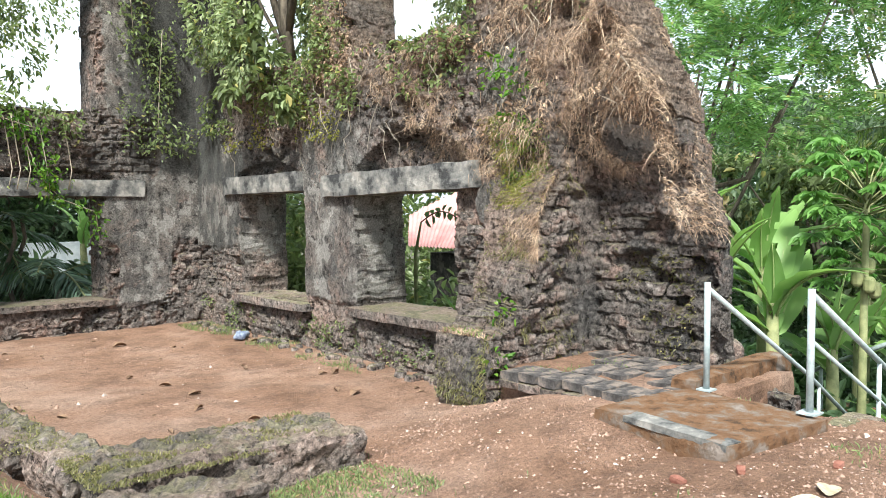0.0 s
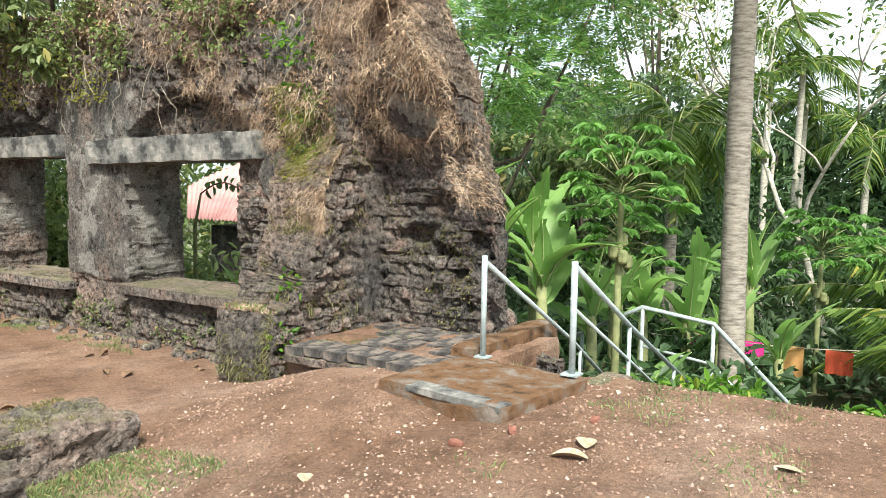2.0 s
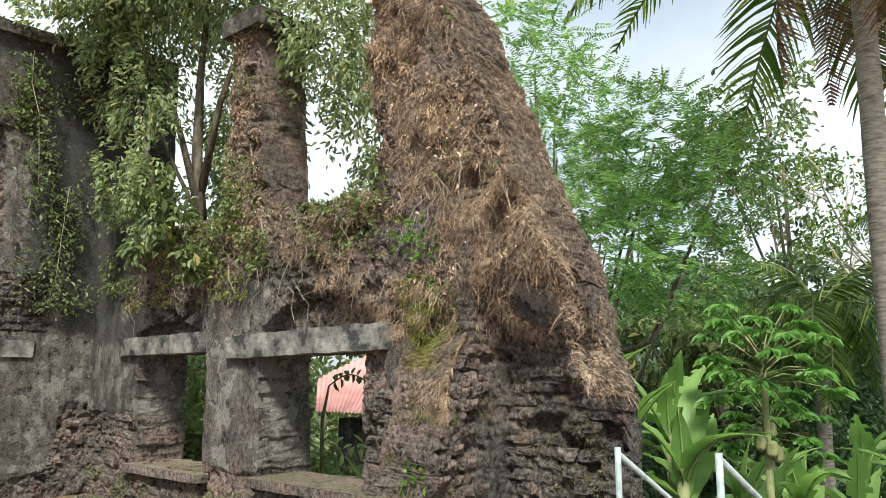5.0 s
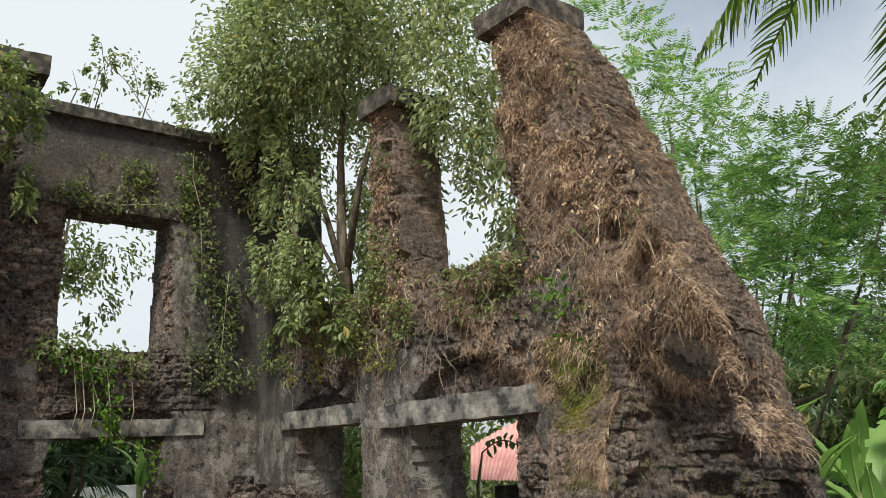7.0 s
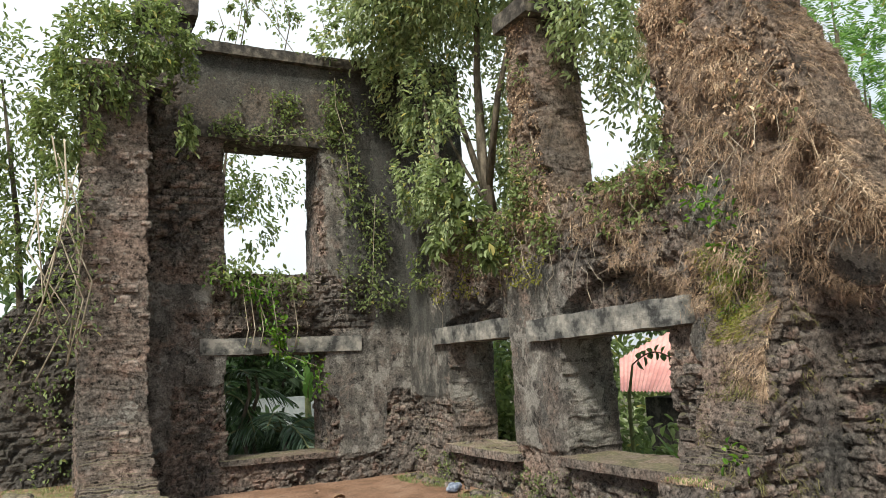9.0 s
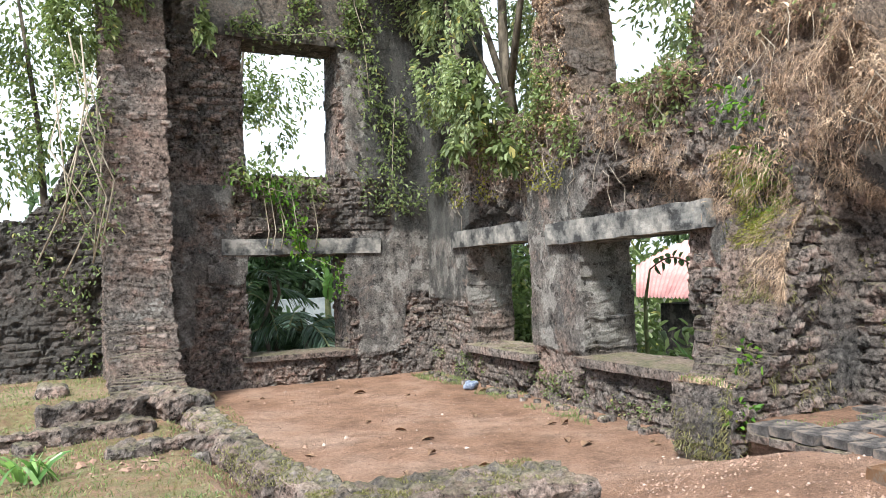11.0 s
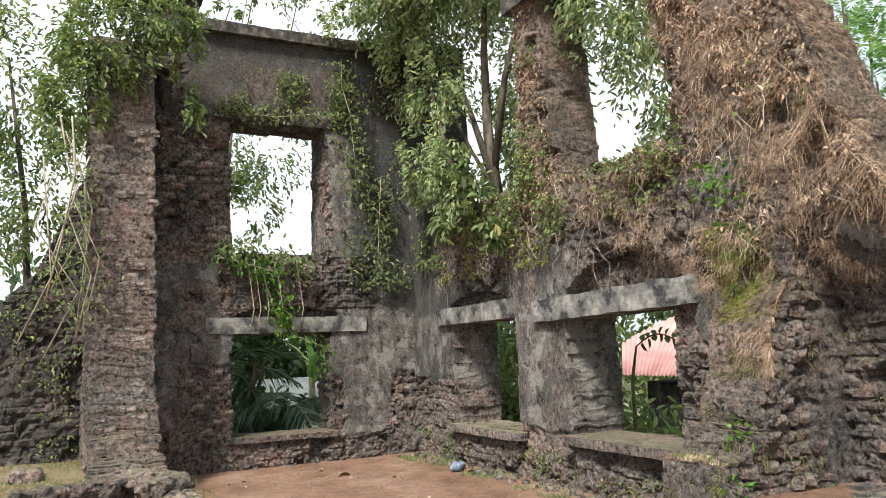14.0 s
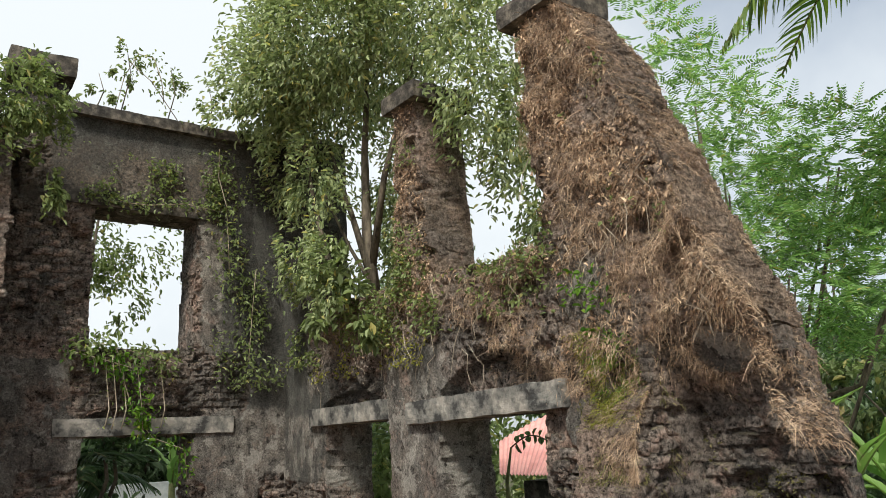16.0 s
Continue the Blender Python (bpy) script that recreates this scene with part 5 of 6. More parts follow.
def papaya(at, h, seed):
    r = random.Random(seed)
    top = empty("papaya_tree", at, "slim papaya tree with an umbrella of lobed leaves", "papaya tree")
    put("trunk", tube("trunk", [(0, 0, -0.2), (0.03, 0.02, h * 0.5), (0, 0, h)], [0.06, 0.045, 0.03], M_STEM, 9), top)
    for i in range(28):
        az, el, L = i * 2.4, -0.2 + 1.2 * (i / 27) + r.uniform(-0.15, 0.15), r.uniform(0.42, 0.72)
        d = Vector((math.cos(az) * math.cos(el), math.sin(az) * math.cos(el), math.sin(el)))
        foot = h - 0.3 + 0.3 * i / 27
        tip = d * L + Vector((0, 0, foot))
        st = put("leaf_stalk", tube("leaf_stalk", [(0, 0, foot), tuple(d * L * 0.5 + Vector((0, 0, foot + 0.05))), tuple(tip)], [0.012, 0.009, 0.006], M_STEM, 5), top)
        k = 9
        ang = np.linspace(-2.5, 2.5, k)
        out = np.array((d.x, d.y, 0)) / max(0.2, math.hypot(d.x, d.y))
        side = np.array((-out[1], out[0], 0)) + np.array((0, 0, r.uniform(-0.4, 0.4)))
        way = np.cos(ang)[:, None] * out + np.sin(ang)[:, None] * side + np.array((0, 0, -0.3))
        v1 = leaves_np(np.tile(np.array(tip), (k, 1)), way, 0.27 - 0.045 * np.abs(ang), 0.1)
        q = np.tile(np.array(tip), (k, 1)) + unit(way) * 0.12
        v2 = leaves_np(np.concatenate([q, q]), np.concatenate([way + 0.7 * np.roll(way, 1, 0), way + 0.7 * np.roll(way, -1, 0)]), 0.09, 0.04)
        put("leaf", mesh_np("leaf", *merge([v1, v2]), L_PAPAYA), st)
    for i in range(5):
        me = rough_box("fruit", (-0.06, -0.06, -0.1), (0.06, 0.06, 0.08), M_STEM, 0.04, 0.0, i, 0.055)
        put("fruit", me, top, "green papaya fruit", at=pose(0.09 * math.cos(i * 1.3), 0.09 * math.sin(i * 1.3), h - 0.75 - 0.06 * i))
    return top


papaya((2.6, -10.1, -2.0), 4.1, 1)
papaya((8.3, -11.6, -2.3), 3.4, 2)
papaya((5.6, -9.1, -2.0), 3.3, 3)
papaya((9.6, -12.6, -2.3), 3.2, 4)


def feathery(at, h, blobs, n, label, seed=0):
    """A tree of fine pinnate sprays."""
    base = Vector(at)
    top = empty("feathery_tree", at, label, "tree")
    r = random.Random(seed)
    put("trunk", tube("trunk", [(0, 0, -0.3), (0.1, 0.05, h * 0.4), (0.0, 0.1, h * 0.75), (0.05, 0, h)], [0.13, 0.1, 0.07, 0.03], M_BARK_DK, 9), top)
    parts = []
    for c, rad in blobs:
        put("limb", tube("limb", [(0, 0, h * 0.45), tuple((Vector(c) - base) * 0.6 + Vector((0, 0, 0.2))), tuple(Vector(c) - base)], [0.06, 0.04, 0.015], M_BARK_DK, 6), top)
        k = n // len(blobs)
        q, d = ball(k, np.array(c) - np.array(at), rad)
        way = d * 0.8 + rs.normal(0, 0.4, (k, 3)) + np.array((0, 0, -0.2))
        way = unit(way)
        sd = unit(np.cross(way, np.array((0, 0, 1.0)) + rs.normal(0, 0.2, (k, 3))))
        for s in np.linspace(0.1, 1, 7):
            for g in (-1, 1):
                parts.append(leaves_np(q + way * 0.34 * s, sd * g + way * 0.5, 0.13 * (1.15 - 0.6 * s), 0.035, 0.1, 0.1))
    put("crown", mesh_np("crown", *merge(parts), L_FEATHER), top)
    return top


feathery((4.6, -5.9, -1.9), 8.5, [((4.6, -6.3, 5.4), (1.5, 1.2, 1.3)), ((4.2, -7.3, 3.9), (1.5, 1.2, 1.0)), ((5.2, -5.5, 7.4), (1.5, 1.3, 1.4)), ((5.5, -7.6, 5.6), (1.4, 1.1, 1.0)), ((5.0, -8.2, 3.4), (1.3, 0.9, 0.7)), ((4.8, -4.6, 8.8), (1.3, 1.2, 1.2)), ((5.6, -8.6, 4.9), (1.0, 0.9, 0.8))],
         1500, "tall tree with fine feathery foliage behind the ruin", 1)
feathery((7.5, -4.0, -1.9), 8.0, [((7.2, -4.6, 7.2), (1.8, 1.6, 1.6)), ((8.0, -6.2, 6.3), (1.6, 1.4, 1.4)), ((7.4, -5.6, 4.4), (1.7, 1.5, 1.4))], 1000, "tree with fine feathery foliage in the grove", 2)


def broad_tree(x, y, z0, h, w, n, leaf, mat, label, seed):
    r = random.Random(seed)
    blobs = [((x + r.uniform(-1, 1) * w * 0.55, y + r.uniform(-1, 1) * w * 0.55, z0 + h * r.uniform(0.45, 1.0)), (w * r.uniform(0.3, 0.5), w * r.uniform(0.3, 0.5), h * r.uniform(0.1, 0.17))) for _ in range(9)]
    limbs = [([(x, y, z0), (x + 0.1, y, z0 + h * 0.4), (x, y, z0 + h * 0.85)], [0.16, 0.12, 0.05])]
    limbs += [([(x, y, z0 + h * 0.4), tuple(b[0])], [0.07, 0.02]) for b in blobs[:4]]
    return bush("grove_tree", blobs, n, leaf, mat, label, "tree", 0.45, limbs, M_BARK_DK)


for i, (x, y, h, w, mat) in enumerate(((22, -4.5, 12.5, 4, L_TREE), (26, -8, 5.6, 4.5, L_DEEP), (26, -12.4, 10.5, 4, L_DARK), (22, -15.5, 10, 5, L_TREE), (29, -10.4, 6.5, 4, L_DEEP), (17, -3, 6.5, 4, L_DARK), (13, -5.5, 4.6, 3.2, L_TREE),
                                       (28, -17.5, 11, 5, L_DARK), (12, 2, 5, 4, L_DARK), (21, 1, 10, 5, L_DARK), (4.5, 4.5, 6.5, 2.6, L_DARK), (-1, 7, 4.6, 3, L_DARK), (-5, 7.5, 4.2, 3, L_DARK))):
    broad_tree(x, y, -2.2, h + 1.0, w, 4200, 0.26 if x > 10 else 0.2, mat, ("dense leafy tree at the edge of the grove", "dark leafy tree in the grove")[mat == L_DARK], i + 5)


def bare_tree(at, h, seed):
    """A pale twisting tree with few leaves."""
    r = random.Random(seed)
    base = Vector(at)
    top = empty("pale_branched_tree", at, "pale twisting tree with thin bare branches", "tree")
    tips = []

    def limb(p, d, length, rad, depth):
        pts = [p]
        for _ in range(5):
            d = (d + Vector((r.uniform(-0.4, 0.4), r.uniform(-0.4, 0.4), r.uniform(-0.15, 0.3)))).normalized()
            pts.append(pts[-1] + d * length / 5)
        put("trunk" if depth == 0 else "limb", tube("limb", pts, [rad * (1 - 0.11 * k) for k in range(6)], M_PALEBARK, 6), top)
        tips.append(pts[-1])
        if depth < 3:
            for _ in range(3 if depth else 4):
                limb(pts[r.randrange(2, 6)], (d + Vector((r.uniform(-1, 1), r.uniform(-1, 1), r.uniform(-0.3, 0.7)))).normalized(), length * 0.6, rad * 0.55, depth + 1)

    limb(Vector((0, 0, 0)), Vector((0, 0.1, 1)), h * 0.55, 0.1, 0)
    c = np.array([tuple(q) for q in tips])
    w = rs.randint(0, len(c), 1500)
    put("crown", mesh_np("crown", *leaves_np(c[w] + rs.normal(0, 0.22, (1500, 3)), rs.normal(0, 0.8, (1500, 3)) + np.array((0, 0, -0.3)), rs.uniform(0.08, 0.16, 1500), 0.06), L_PALM), top)
    return top


bare_tree((12.2, -11.6, -2.3), 9.5, 5)


def undergrowth(name, n, xs, ys, zs, leaf, mat, label):
    q = np.stack([rs.uniform(*xs, n), rs.uniform(*ys, n), 0 * rs.rand(n)], -1)
    hgt = zs[0] + (zs[1] - zs[0]) * fbm(q[:, 0], q[:, 1], 0.6, 300 + n % 97) * 1.5
    q[:, 2] = zs[0] + (hgt - zs[0]) * rs.rand(n) ** 0.5
    s = rs.uniform(0.6, 1.4, n) * leaf
    stuff(name, leaves_np(q, rs.normal(0, 0.7, (n, 3)) + np.array((-0.3, -0.2, 0.3)), s, s * 0.4), mat, label, "undergrowth")


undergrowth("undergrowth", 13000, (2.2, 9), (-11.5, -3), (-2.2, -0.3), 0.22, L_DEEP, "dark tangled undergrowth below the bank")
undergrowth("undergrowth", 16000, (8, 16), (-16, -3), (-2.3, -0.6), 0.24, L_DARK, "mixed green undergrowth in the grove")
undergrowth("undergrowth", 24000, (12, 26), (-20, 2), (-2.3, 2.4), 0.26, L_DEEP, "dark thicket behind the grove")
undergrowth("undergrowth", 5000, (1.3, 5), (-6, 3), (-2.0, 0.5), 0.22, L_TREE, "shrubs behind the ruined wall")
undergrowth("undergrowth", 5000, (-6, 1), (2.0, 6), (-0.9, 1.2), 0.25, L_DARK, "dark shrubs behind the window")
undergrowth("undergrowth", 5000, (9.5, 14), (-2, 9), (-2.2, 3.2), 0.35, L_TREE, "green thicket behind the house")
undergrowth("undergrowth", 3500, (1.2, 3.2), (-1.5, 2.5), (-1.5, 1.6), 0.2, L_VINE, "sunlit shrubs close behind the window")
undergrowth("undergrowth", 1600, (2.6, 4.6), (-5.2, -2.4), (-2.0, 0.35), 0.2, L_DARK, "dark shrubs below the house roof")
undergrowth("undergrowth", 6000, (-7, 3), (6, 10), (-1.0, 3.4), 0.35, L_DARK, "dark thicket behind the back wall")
undergrowth("far_woods", 26000, (24, 38), (-28, 10), (-2.3, 5.6), 0.45, L_DEEP, "dark wooded skyline behind the grove")
undergrowth("weed_clump", 1000, (0.05, 0.8), (-12.0, -11.2), (-0.3, 0.5), 0.1, L_FRESH, "bright green weeds on the bank")
undergrowth("weed_clump", 700, (0.1, 0.9), (-13.3, -12.6), (-0.4, 0.5), 0.11, L_FRESH, "bright green weeds on the bank")

# ---- house seen through the window ----
house = empty("house", (6, 0.5, -2), "house with a red corrugated roof among trees", "house")
def roof_mesh():
    n = 90
    v, f = [], []
    for i in range(n + 1):
        s = i / n
        y = -1.7 + 2.65 * s
        for k in range(2):
            w = 3.2 * min(1.0, 0.36 + (0.95 - y) / 3.2)
            v.append((0 if k == 0 else w, y + 1.17 * w * s * k, (0 if k == 0 else w * 0.62) + 0.02 * math.sin(i * math.pi / 1.0 * 0.5)))
    for i in range(n):
        a = 2 * i
        f.append((a, a + 1, a + 3, a + 2))
    me = mesh_np("roof", np.array(v), np.array(f), M_ROOF)
    return me


ob = put("roof", roof_mesh(), house)
ob.matrix_basis = pose(0.0, 0.0, 3.05, 0, 0, 0)
wall_me = rough_box("wall", (0.4, -1.5, 0), (3.6, 0.6, 2.9), M_DARKCONC, 1.0, 0.0, 1, 0.02)
put("wall", wall_me, house)

# ---- washing line ----
line = empty("washing_line", (7.0, -11.55, -0.75), "washing line with bright clothes", "washing line")
put("cord", tube("cord", [(-0.6, 2.2, 0.32), (0, 0, 0.25), (0.6, -2.2, 0.32)], 0.008, M_TWIG, 5), line)
for y, w, h, c in ((1.65, 0.26, 0.22, (0.7, 0.06, 0.3)), (0.78, 0.42, 0.48, (0.7, 0.04, 0.28)), (0.2, 0.42, 0.5, (0.7, 0.38, 0.15)), (-0.5, 0.38, 0.36, (0.7, 0.12, 0.06))):
    bm = bmesh.new()
    bmesh.ops.create_grid(bm, x_segments=8, y_segments=8, size=0.5)
    for v in bm.verts:
        a2, b2 = v.co.x, v.co.y
        v.co = Vector((0.03 * math.sin(a2 * 14 + y) * (0.6 - b2), a2 * w, (b2 - 0.5) * h))
    m = simple("cloth", [(0.4, tuple(q * 0.9 for q in c)), (0.6, c)], 9, 0.9, 0.1)
    put("cloth", bm_mesh("cloth", bm, m, True), line, at=pose(0, y, 0.27))

# ---- ground litter ----
def curled_leaf(name, L, W, curl, mat):
    v, f = [], []
    for i in range(9):
        s = i / 8
        w = W * math.sin(math.pi * (0.05 + 0.9 * s)) ** 0.8
        for k in (-1, 0, 1):
            v.append(((s - 0.5) * L, k * w * 0.5 * math.cos(curl * 0.6), abs(k) * w * 0.5 * math.sin(curl) + 0.15 * L * math.sin(math.pi * s) * curl * 0.4 + 0.004))
    for i in range(8):
        for k in range(2):
            a2 = i * 3 + k
            f.append((a2, a2 + 1, a2 + 4, a2 + 3))
    return mesh_np(name, np.array(v), np.array(f), mat, True)


r = random.Random(9)
curls = [curled_leaf("fallen_leaf", 0.16, 0.09, c, M_DEAD) for c in (0.6, 1.0, 1.3)]
spots = [(-2.455, -5.22), (-2.53, -4.63), (-2.715, -5.89), (-1.19, -6.39), (-1.43, -4.38), (-0.78, -5.4), (-0.91, -5.33), (-1.99, -1.66), (-0.37, -2.7)]
spots += [(r.uniform(-4.2, -0.15), r.uniform(-7.2, -0.5)) for _ in range(20)]
for i, (x, y) in enumerate(spots):
    z = float(ground_z(np.array(x), np.array(y)))
    put("fallen_leaf", curls[i % 3], None, "curled dry brown leaf lying on red earth", "leaf", "fallen leaves", at=pose(x, y, z + 0.004, 0, 0, r.uniform(0, 360)) @ Matrix.Diagonal((*([r.uniform(0.8, 1.2) if i < 9 else r.uniform(0.35, 0.8)] * 3), 1)))
for x, y, a2 in ((-1.7, -10.95, 30), (-2.04, -10.75, 75), (-1.2, -11.3, 10)):
    z = float(ground_z(np.array(x), np.array(y)))
    put("brick_fragment", rough_box("brick_fragment", (-0.05, -0.025, -0.02), (0.05, 0.025, 0.02), M_BRICK, 0.02, 0.012, 7, 0.01, (0, 0, 0), 12), None, "small red brick fragment on the gravel", "brick", "brick fragments", at=pose(x, y, z + 0.012, 0, 0, a2))
pales = [curled_leaf("fallen_leaf", 0.34, 0.2, c, M_PALELEAF) for c in (0.3, 0.6)]
for i, (x, y, a2) in enumerate(((-1.67, -11.43, 20), (-1.95, -11.44, 100), (-2.72, -10.15, 40), (-3.41, -9.15, 150), (-1.42, -12.5, 80), (-3.55, -9.3, 10))):
    z = float(ground_z(np.array(x), np.array(y)))
    put("fallen_leaf", pales[i % 2], None, "large pale dry leaf on the ground", "leaf", "fallen leaves", at=pose(x, y, z + 0.006, 4, 3, a2) @ Matrix.Diagonal((*([0.62 if i < 2 else 0.45] * 3), 1)))
bagm = simple("plastic_bag", [(0.4, (0.1, 0.13, 0.2)), (0.6, (0.3, 0.34, 0.42))], 20, 0.4, 0.6)
put("plastic_bag", rough_box("plastic_bag", (-0.16, -0.1, -0.02), (0.16, 0.1, 0.07), bagm, 0.03, 0.05, 8, 0.05), None, "crumpled dark blue plastic bag on the floor", "bag", at=pose(-0.42, -2.35, 0.03, 0, 0, 50))


def pebbles(name, n, xs, ys, size, mat, label, seed):
    q = np.stack([rs.uniform(*xs, n), rs.uniform(*ys, n)], -1)
    keep = rs.rand(n) < np.clip((fbm(q[:, 0], q[:, 1], 1.2, seed) - 0.3) * 3, 0.05, 1) * np.clip((q[:, 1] - ys[0]) * 1.2, 0, 1) * np.clip((ys[1] - q[:, 1]) * 1.2, 0, 1) * np.clip((q[:, 0] - xs[0]) * 0.9, 0, 1)
    q = q[keep]
    n = len(q)
    z = ground_z(q[:, 0], q[:, 1])
    s = size * rs.gamma(2.0, 0.5, n)[:, None]
    c = np.concatenate([q, z[:, None]], 1)
    o = np.array([(1, 0, 0), (0, 1, 0), (-1, 0, 0), (0, -1, 0), (0, 0, 0.7), (0, 0, -0.5)])
    v = c[:, None] + (o[None] + rs.normal(0, 0.25, (n, 6, 3))) * s[:, None]
    f = np.array([(0, 1, 4), (1, 2, 4), (2, 3, 4), (3, 0, 4)])
    f = (np.arange(n)[:, None, None] * 6 + f[None]).reshape(-1, 3)
    stuff(name, (v.reshape(-1, 3), f), mat, label, "gravel")


M_GRAVEL = simple("gravel", [(0.35, (0.17, 0.1, 0.07)), (0.5, (0.26, 0.165, 0.12)), (0.65, (0.36, 0.25, 0.195))], 3, 0.9, 0.0, None, 0.5)
M_PALEGRAVEL = simple("pale_gravel", [(0.35, (0.34, 0.25, 0.2)), (0.65, (0.52, 0.43, 0.37))], 3, 0.9, 0.0, None, 0.3)
pebbles("gravel", 60000, (-5.0, 1.2), (-13.4, -7.6), 0.0055, M_GRAVEL, "loose reddish gravel on the mound", 301)
pebbles("gravel", 1100, (-4.6, 1.0), (-13.2, -7.8), 0.0075, M_PALEGRAVEL, "pale pebbles scattered on the mound", 304)
pebbles("gravel", 9000, (-4.3, 0.0), (-8.3, -0.2), 0.006, M_GRAVEL, "fine grit on the earth floor", 302)
pebbles("gravel", 260, (-4.3, 0.0), (-8.3, -0.2), 0.009, M_PALEGRAVEL, "pale chips on the earth floor", 305)
pebbles("gravel", 900, (-6.5, -4.6), (-6.5, -3.8), 0.02, M_GRAVEL, "small stones among the footings", 303)


def grass(name, n, xs, ys, h, mat, label, seed, dens=0.45, zoff=0.0, z0=None):
    q = np.stack([rs.uniform(*xs, n), rs.uniform(*ys, n)], -1)
    keep = rs.rand(n) < np.clip((fbm(q[:, 0], q[:, 1], 1.3, seed) - dens) * 7, 0, 1)
    q = q[keep]
    n = len(q)
    z = ground_z(q[:, 0], q[:, 1]) if z0 is None else np.full(n, z0)
    p = np.concatenate([q, z[:, None] + zoff], 1)
    stuff(name, blades_np(p, rs.normal(0, 0.45, (n, 3)) + np.array((0, 0, 1.0)), rs.uniform(0.4, 1.2, n) * h, 0.008, 0.3), mat, label, "grass")


grass("short_grass", 9000, (-8.0, -4.7), (-8.5, -0.1), 0.05, L_MOSS, "dry mossy turf among the footings", 412, 0.34)
grass("short_grass", 9000, (-8.0, -4.7), (-8.5, -0.1), 0.07, L_VINE, "short grass among the footings", 401, 0.36)
grass("short_grass", 9000, (-5.2, -2.4), (-9.6, -7.4), 0.06, L_VINE, "sparse short grass by the footing", 402, 0.45)
grass("short_grass", 5000, (-2.6, 0.6), (-12.6, -9.8), 0.06, L_VINE, "sparse weeds on the mound", 403, 0.55)
grass("short_grass", 9000, (-5.8, -4.3), (-9.5, -8.0), 0.09, L_FRESH, "fresh bright grass beside the footing", 409, 0.4)
grass("short_grass", 6000, (-4.5, -2.6), (-9.4, -8.4), 0.05, L_VINE, "mossy grass in front of the footing", 410, 0.42)
grass("weeds", 7000, (-0.6, 0.02), (-7.2, -0.3), 0.085, L_VINE, "small weeds along the foot of the wall", 404, 0.45)
grass("weeds", 3000, (-0.7, 0.6), (-9.6, -8.3), 0.045, L_VINE, "weeds between the paving stones", 405, 0.55, 0.0, 0.46)
grass("short_grass", 9000, (-4.5, -2.65), (-8.4, -7.6), 0.035, L_MOSS, "moss and grass on the wall footing", 407, 0.34, 0.0, 0.31)
grass("short_grass", 4000, (-4.85, -4.3), (-7.4, -2.4), 0.035, L_MOSS, "moss and grass on the long footing", 408, 0.42, 0.0, 0.33)
grass("dry_grass", 1800, (-0.88, -0.4), (-8.08, -7.4), 0.08, M_DRY, "dry grass on the broken ledge", 406, 0.3, 0.0, 0.75)
grass("weeds", 500, (-0.88, -0.5), (-8.1, -7.4), 0.07, L_FRESH, "green weeds on the broken ledge", 411, 0.5, 0.0, 0.76)
k = 26
ang = rs.uniform(0, 6.28, k)
stuff("strap_leaf_plant", blades_np(np.stack([-6.25 + rs.normal(0, 0.1, k), -6.0 + rs.normal(0, 0.1, k), np.full(k, 0.3)], -1), np.stack([np.cos(ang) * 0.6, np.sin(ang) * 0.6, np.ones(k)], -1), rs.uniform(0.3, 0.55, k), 0.04, 0.45), L_BANANA,
      "clump of striped strap leaves in the grass", "plant")


for i in range(46):
    y = r.uniform(-7.0, -0.4)
    s = r.uniform(0.03, 0.08)
    put("rubble_stone", rough_box("rubble_stone", (-s, -s * 0.8, -s), (s, s * 0.8, s * 0.6), M_STONE, 0.04, 0.03, 120 + i % 5, s * 0.4), None, "small laterite fragment at the foot of the wall", "stone", "rubble stones",
        at=pose(r.uniform(-0.35, -0.12), y, 0.02, 5, 8, i * 40))
u, z = rs.uniform(-7.2, 0, 2600), rs.uniform(0.05, 0.45, 2600)
keep = rs.rand(2600) < np.clip((fbm(u, z, 2.2, 95) - 0.5) * 8, 0, 1)
p = surface_side(u[keep], z[keep])
k = len(p)
stuff("wall_moss", leaves_np(p, rs.normal(0, 0.7, (k, 3)) + np.array((-0.6, 0, 0.2)), rs.uniform(0.02, 0.06, k), 0.025), L_VINE, "tiny weeds and moss at the foot of the wall", "moss")
u, z = rs.uniform(-9.3, -7.2, 3600), rs.uniform(0.3, 2.2, 3600)
keep = rs.rand(3600) < np.clip((fbm(u, z, 2.2, 96) - 0.52) * 8, 0, 1)
p = surface_side(u[keep], z[keep])
k = len(p)
stuff("wall_moss", leaves_np(p, rs.normal(0, 0.7, (k, 3)) + np.array((-0.6, 0, 0.0)), rs.uniform(0.02, 0.055, k), 0.02), L_MOSS, "olive moss on the broken wall", "moss")
u, z = rs.uniform(-0.85, 0.6, 6000), rs.uniform(0.1, 2.4, 6000)
keep = (rs.rand(6000) < np.clip((fbm(u, z, 2.6, 98) - 0.44) * 6, 0, 1)) & stub_solid(u, z + 0.05)
u, z = u[keep], z[keep]
k = len(u)
stuff("wall_moss", blades_np(np.stack([u, JAMB_Y - stub_front(u, z), z], -1), rs.normal(0, 0.6, (k, 3)) + np.array((0, -0.6, -0.3)), rs.uniform(0.02, 0.07, k), 0.008, 0.6), L_MOSS, "olive moss and fine roots on the cross wall", "moss")
y, z = rs.uniform(-8.08, -7.4, 4000), rs.uniform(0.1, 1.9, 4000)
keep = rs.rand(4000) < np.clip((fbm(y, z, 2.6, 99) - 0.42) * 6, 0, 1)
p = stub_end(y[keep], np.where(z[keep] < 0.7, 0.67, z[keep]), 0.0)
p[:, 2] = z[keep]
k = len(p)
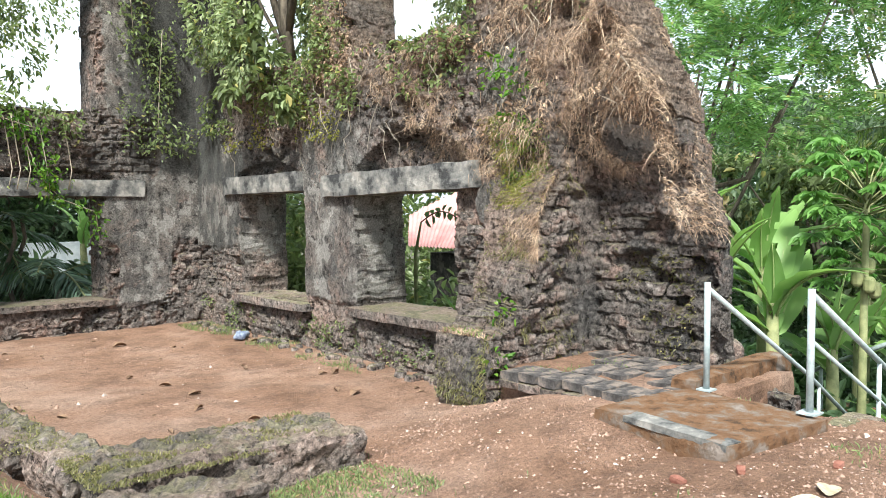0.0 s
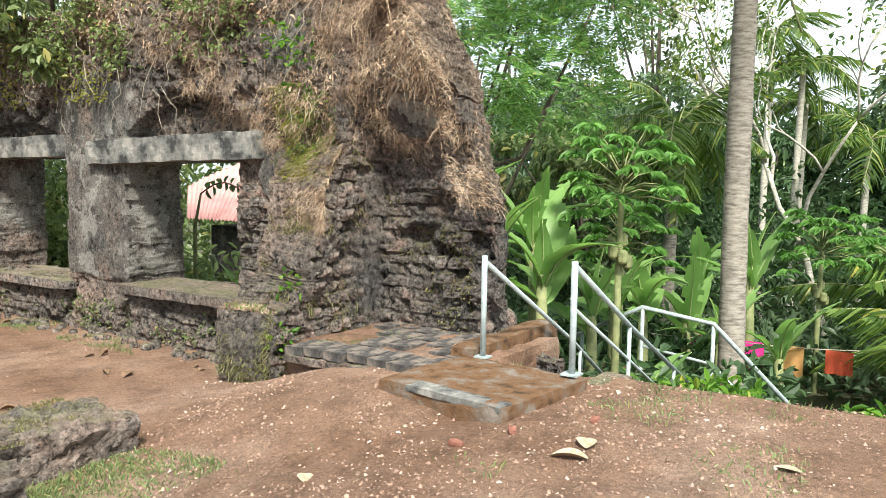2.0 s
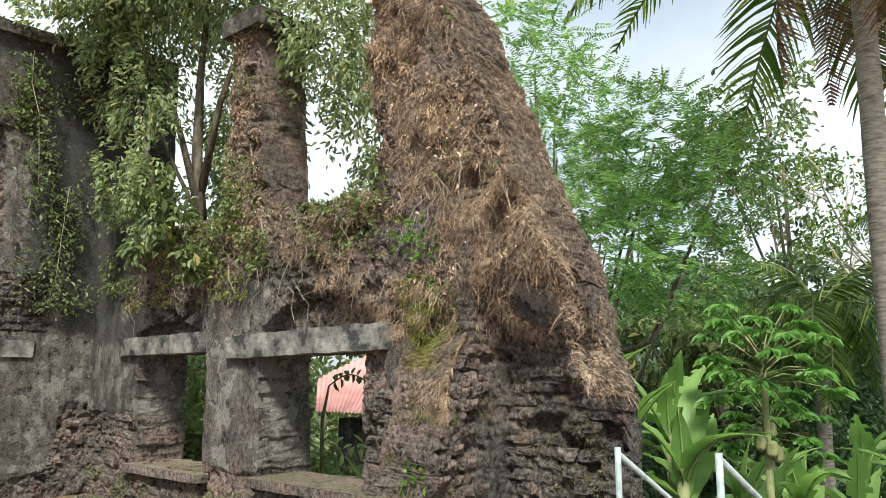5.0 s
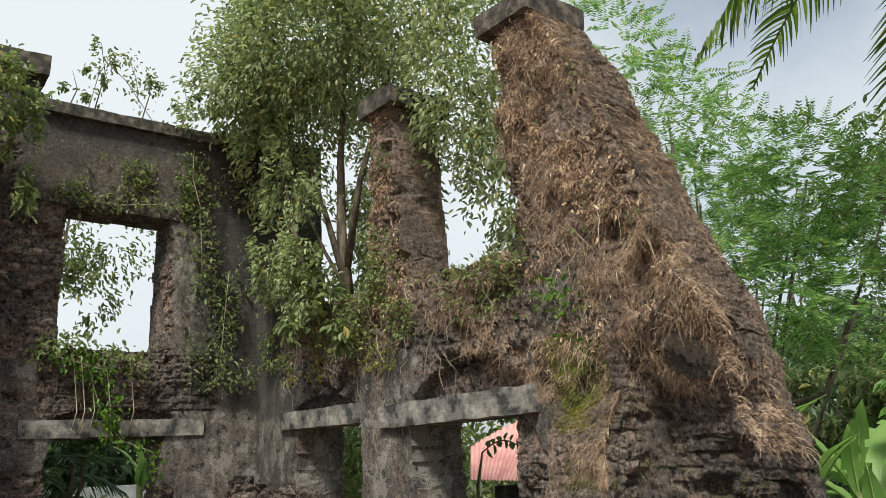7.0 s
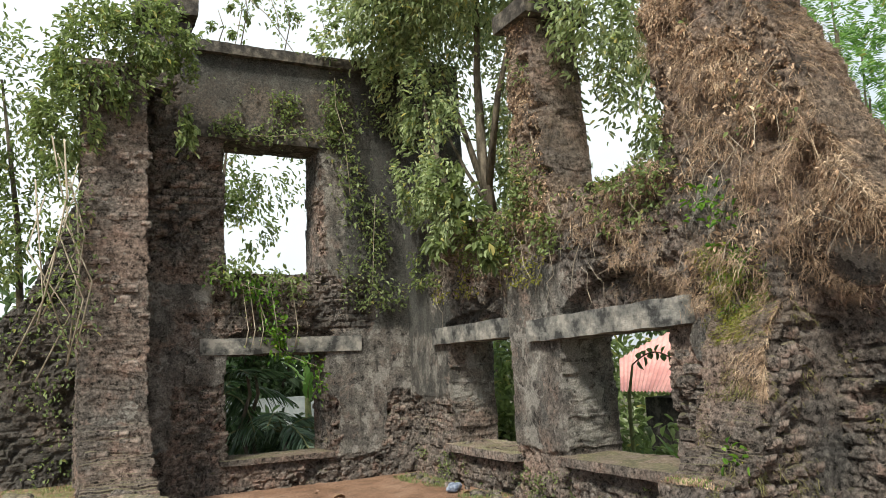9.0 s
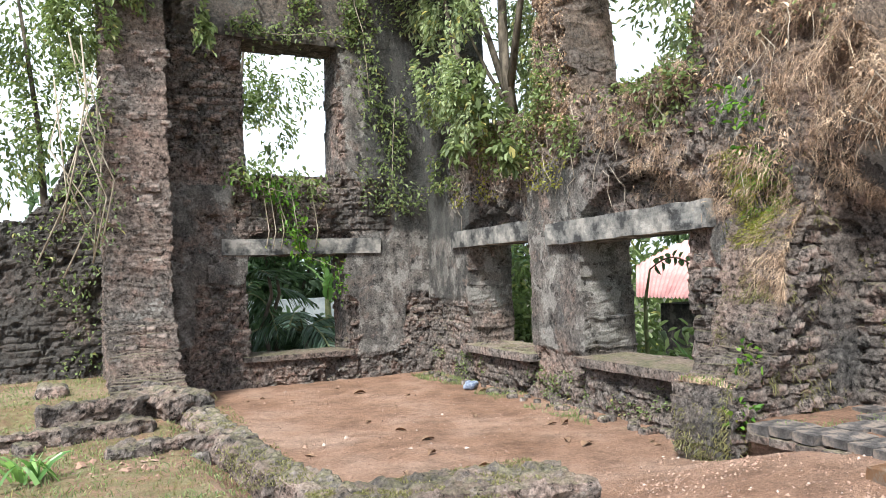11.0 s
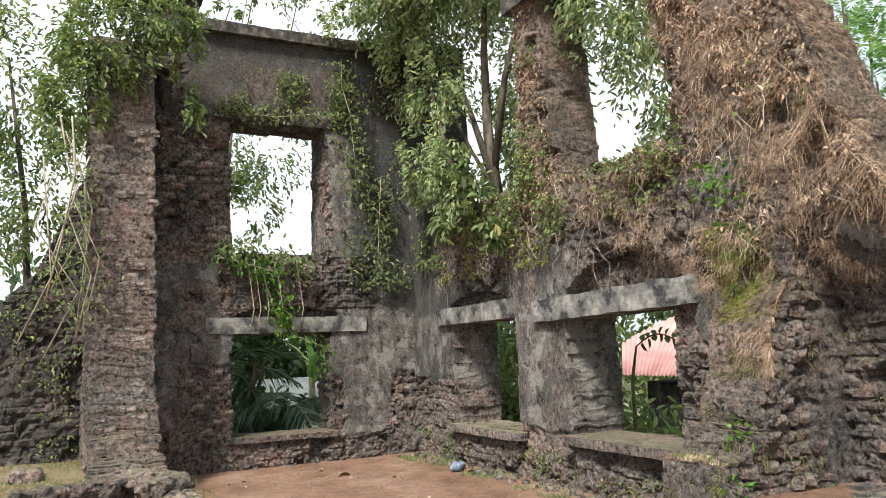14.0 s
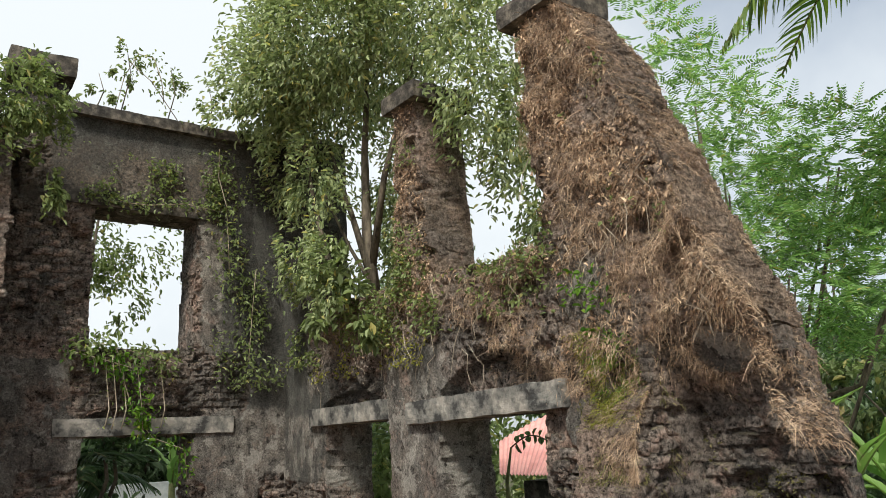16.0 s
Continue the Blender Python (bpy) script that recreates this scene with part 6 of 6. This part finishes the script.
stuff("wall_moss", blades_np(p, rs.normal(0, 0.6, (k, 3)) + np.array((-0.6, 0, -0.2)), rs.uniform(0.02, 0.07, k), 0.008, 0.6), L_MOSS, "olive moss on the block below the cross wall", "moss")
for y0, z0 in ((-8.02, 0.55), (-8.0, 0.45), (-7.9, 0.95)):
    q = np.array((-0.8 if z0 < 0.7 else -0.55, y0 - 0.08, z0)) + rs.normal(0, 0.06, (26, 3))
    stuff("wall_weed", leaves_np(q, rs.normal(0, 0.7, (26, 3)) + np.array((-0.4, -0.4, 0.4)), rs.uniform(0.05, 0.1, 26), 0.045), L_FRESH, "small green weed on the broken wall", "weed")

# ---- exposed blocks of the walls ----
def exposed(parent, rects, place, seed):
    r = random.Random(seed)
    shapes = [rough_box("stone", (-0.13, -0.05, -0.058), (0.13, 0.05, 0.058), M_STONE, 0.065, 0.03, 60 + seed + i, 0.022, (0, 0, 0), 9) for i in range(6)]
    made = 0
    for (u0, u1, z0, z1) in rects:
        z, row = z0, 0
        while z < z1 and made < 290:
            u = u0 + (row % 2) * 0.13
            while u < u1:
                if r.random() < 0.5:
                    m = place(u + r.uniform(-0.03, 0.03), z + r.uniform(-0.012, 0.012), r)
                    if m is not None:
                        put("stone", shapes[r.randrange(6)], parent, at=m)
                        made += 1
                u += r.uniform(0.25, 0.31)
            z += 0.135
            row += 1


def on_back(u, z, r):
    if not back_solid(np.array(u), np.array(z)):
        return None
    return pose(u, -float(back_front(np.array(u), np.array(z))) + 0.032, z, 0, 0, r.uniform(-4, 4)) @ Matrix.Diagonal((r.uniform(0.8, 1.1), 1, r.uniform(0.85, 1.1), 1))


def on_side(u, z, r):
    if not side_solid(np.array(u), np.array(z)):
        return None
    return pose(-float(side_front(np.array(u), np.array(z))) + 0.034, u, z, 0, 0, 90 + r.uniform(-4, 4)) @ Matrix.Diagonal((r.uniform(0.8, 1.1), 1, r.uniform(0.85, 1.1), 1))


exposed(back_wall, ((-4.0, -3.4, 0.65, 1.65), (-4.3, -3.4, 3.7, 5.7), (-0.5, -0.1, 0.6, 1.4), (-1.5, -1.35, 0.6, 1.3)), on_back, 1)
exposed(side_wall, ((-1.45, -0.15, 0.6, 1.3), (-7.15, -6.85, 0.8, 2.0), (-9.25, -8.3, 0.75, 2.2)), on_side, 2)


def on_pier(u, z, r):
    y = float(np.interp(z, [0.5, 0.85, 0.92, 1.2, 1.3, 3.0, 6.4], [-2.0, -1.85, -1.6, -1.45, -1.2, -1.05, -0.85]))
    return pose(u, y + 0.05 + r.uniform(-0.02, 0.04), z, r.uniform(-3, 3), 0, r.uniform(-6, 6)) @ Matrix.Diagonal((r.uniform(0.85, 1.15), 1.4, r.uniform(0.9, 1.2), 1))


exposed(pier, ((-5.42, -4.65, 0.5, 5.6),), on_pier, 3)



def on_stub(u, z, r):
    if not stub_solid(np.array(u - 0.12), np.array(z + 0.06)):
        return None
    return pose(u, JAMB_Y - float(stub_front(np.array(u), np.array(z))) + 0.02, z, 0, 0, r.uniform(-4, 4)) @ Matrix.Diagonal((r.uniform(0.7, 1.1), 1, r.uniform(0.8, 1.1), 1))


exposed(cross_wall, ((-0.75, 0.5, 0.55, 2.1),), on_stub, 4)
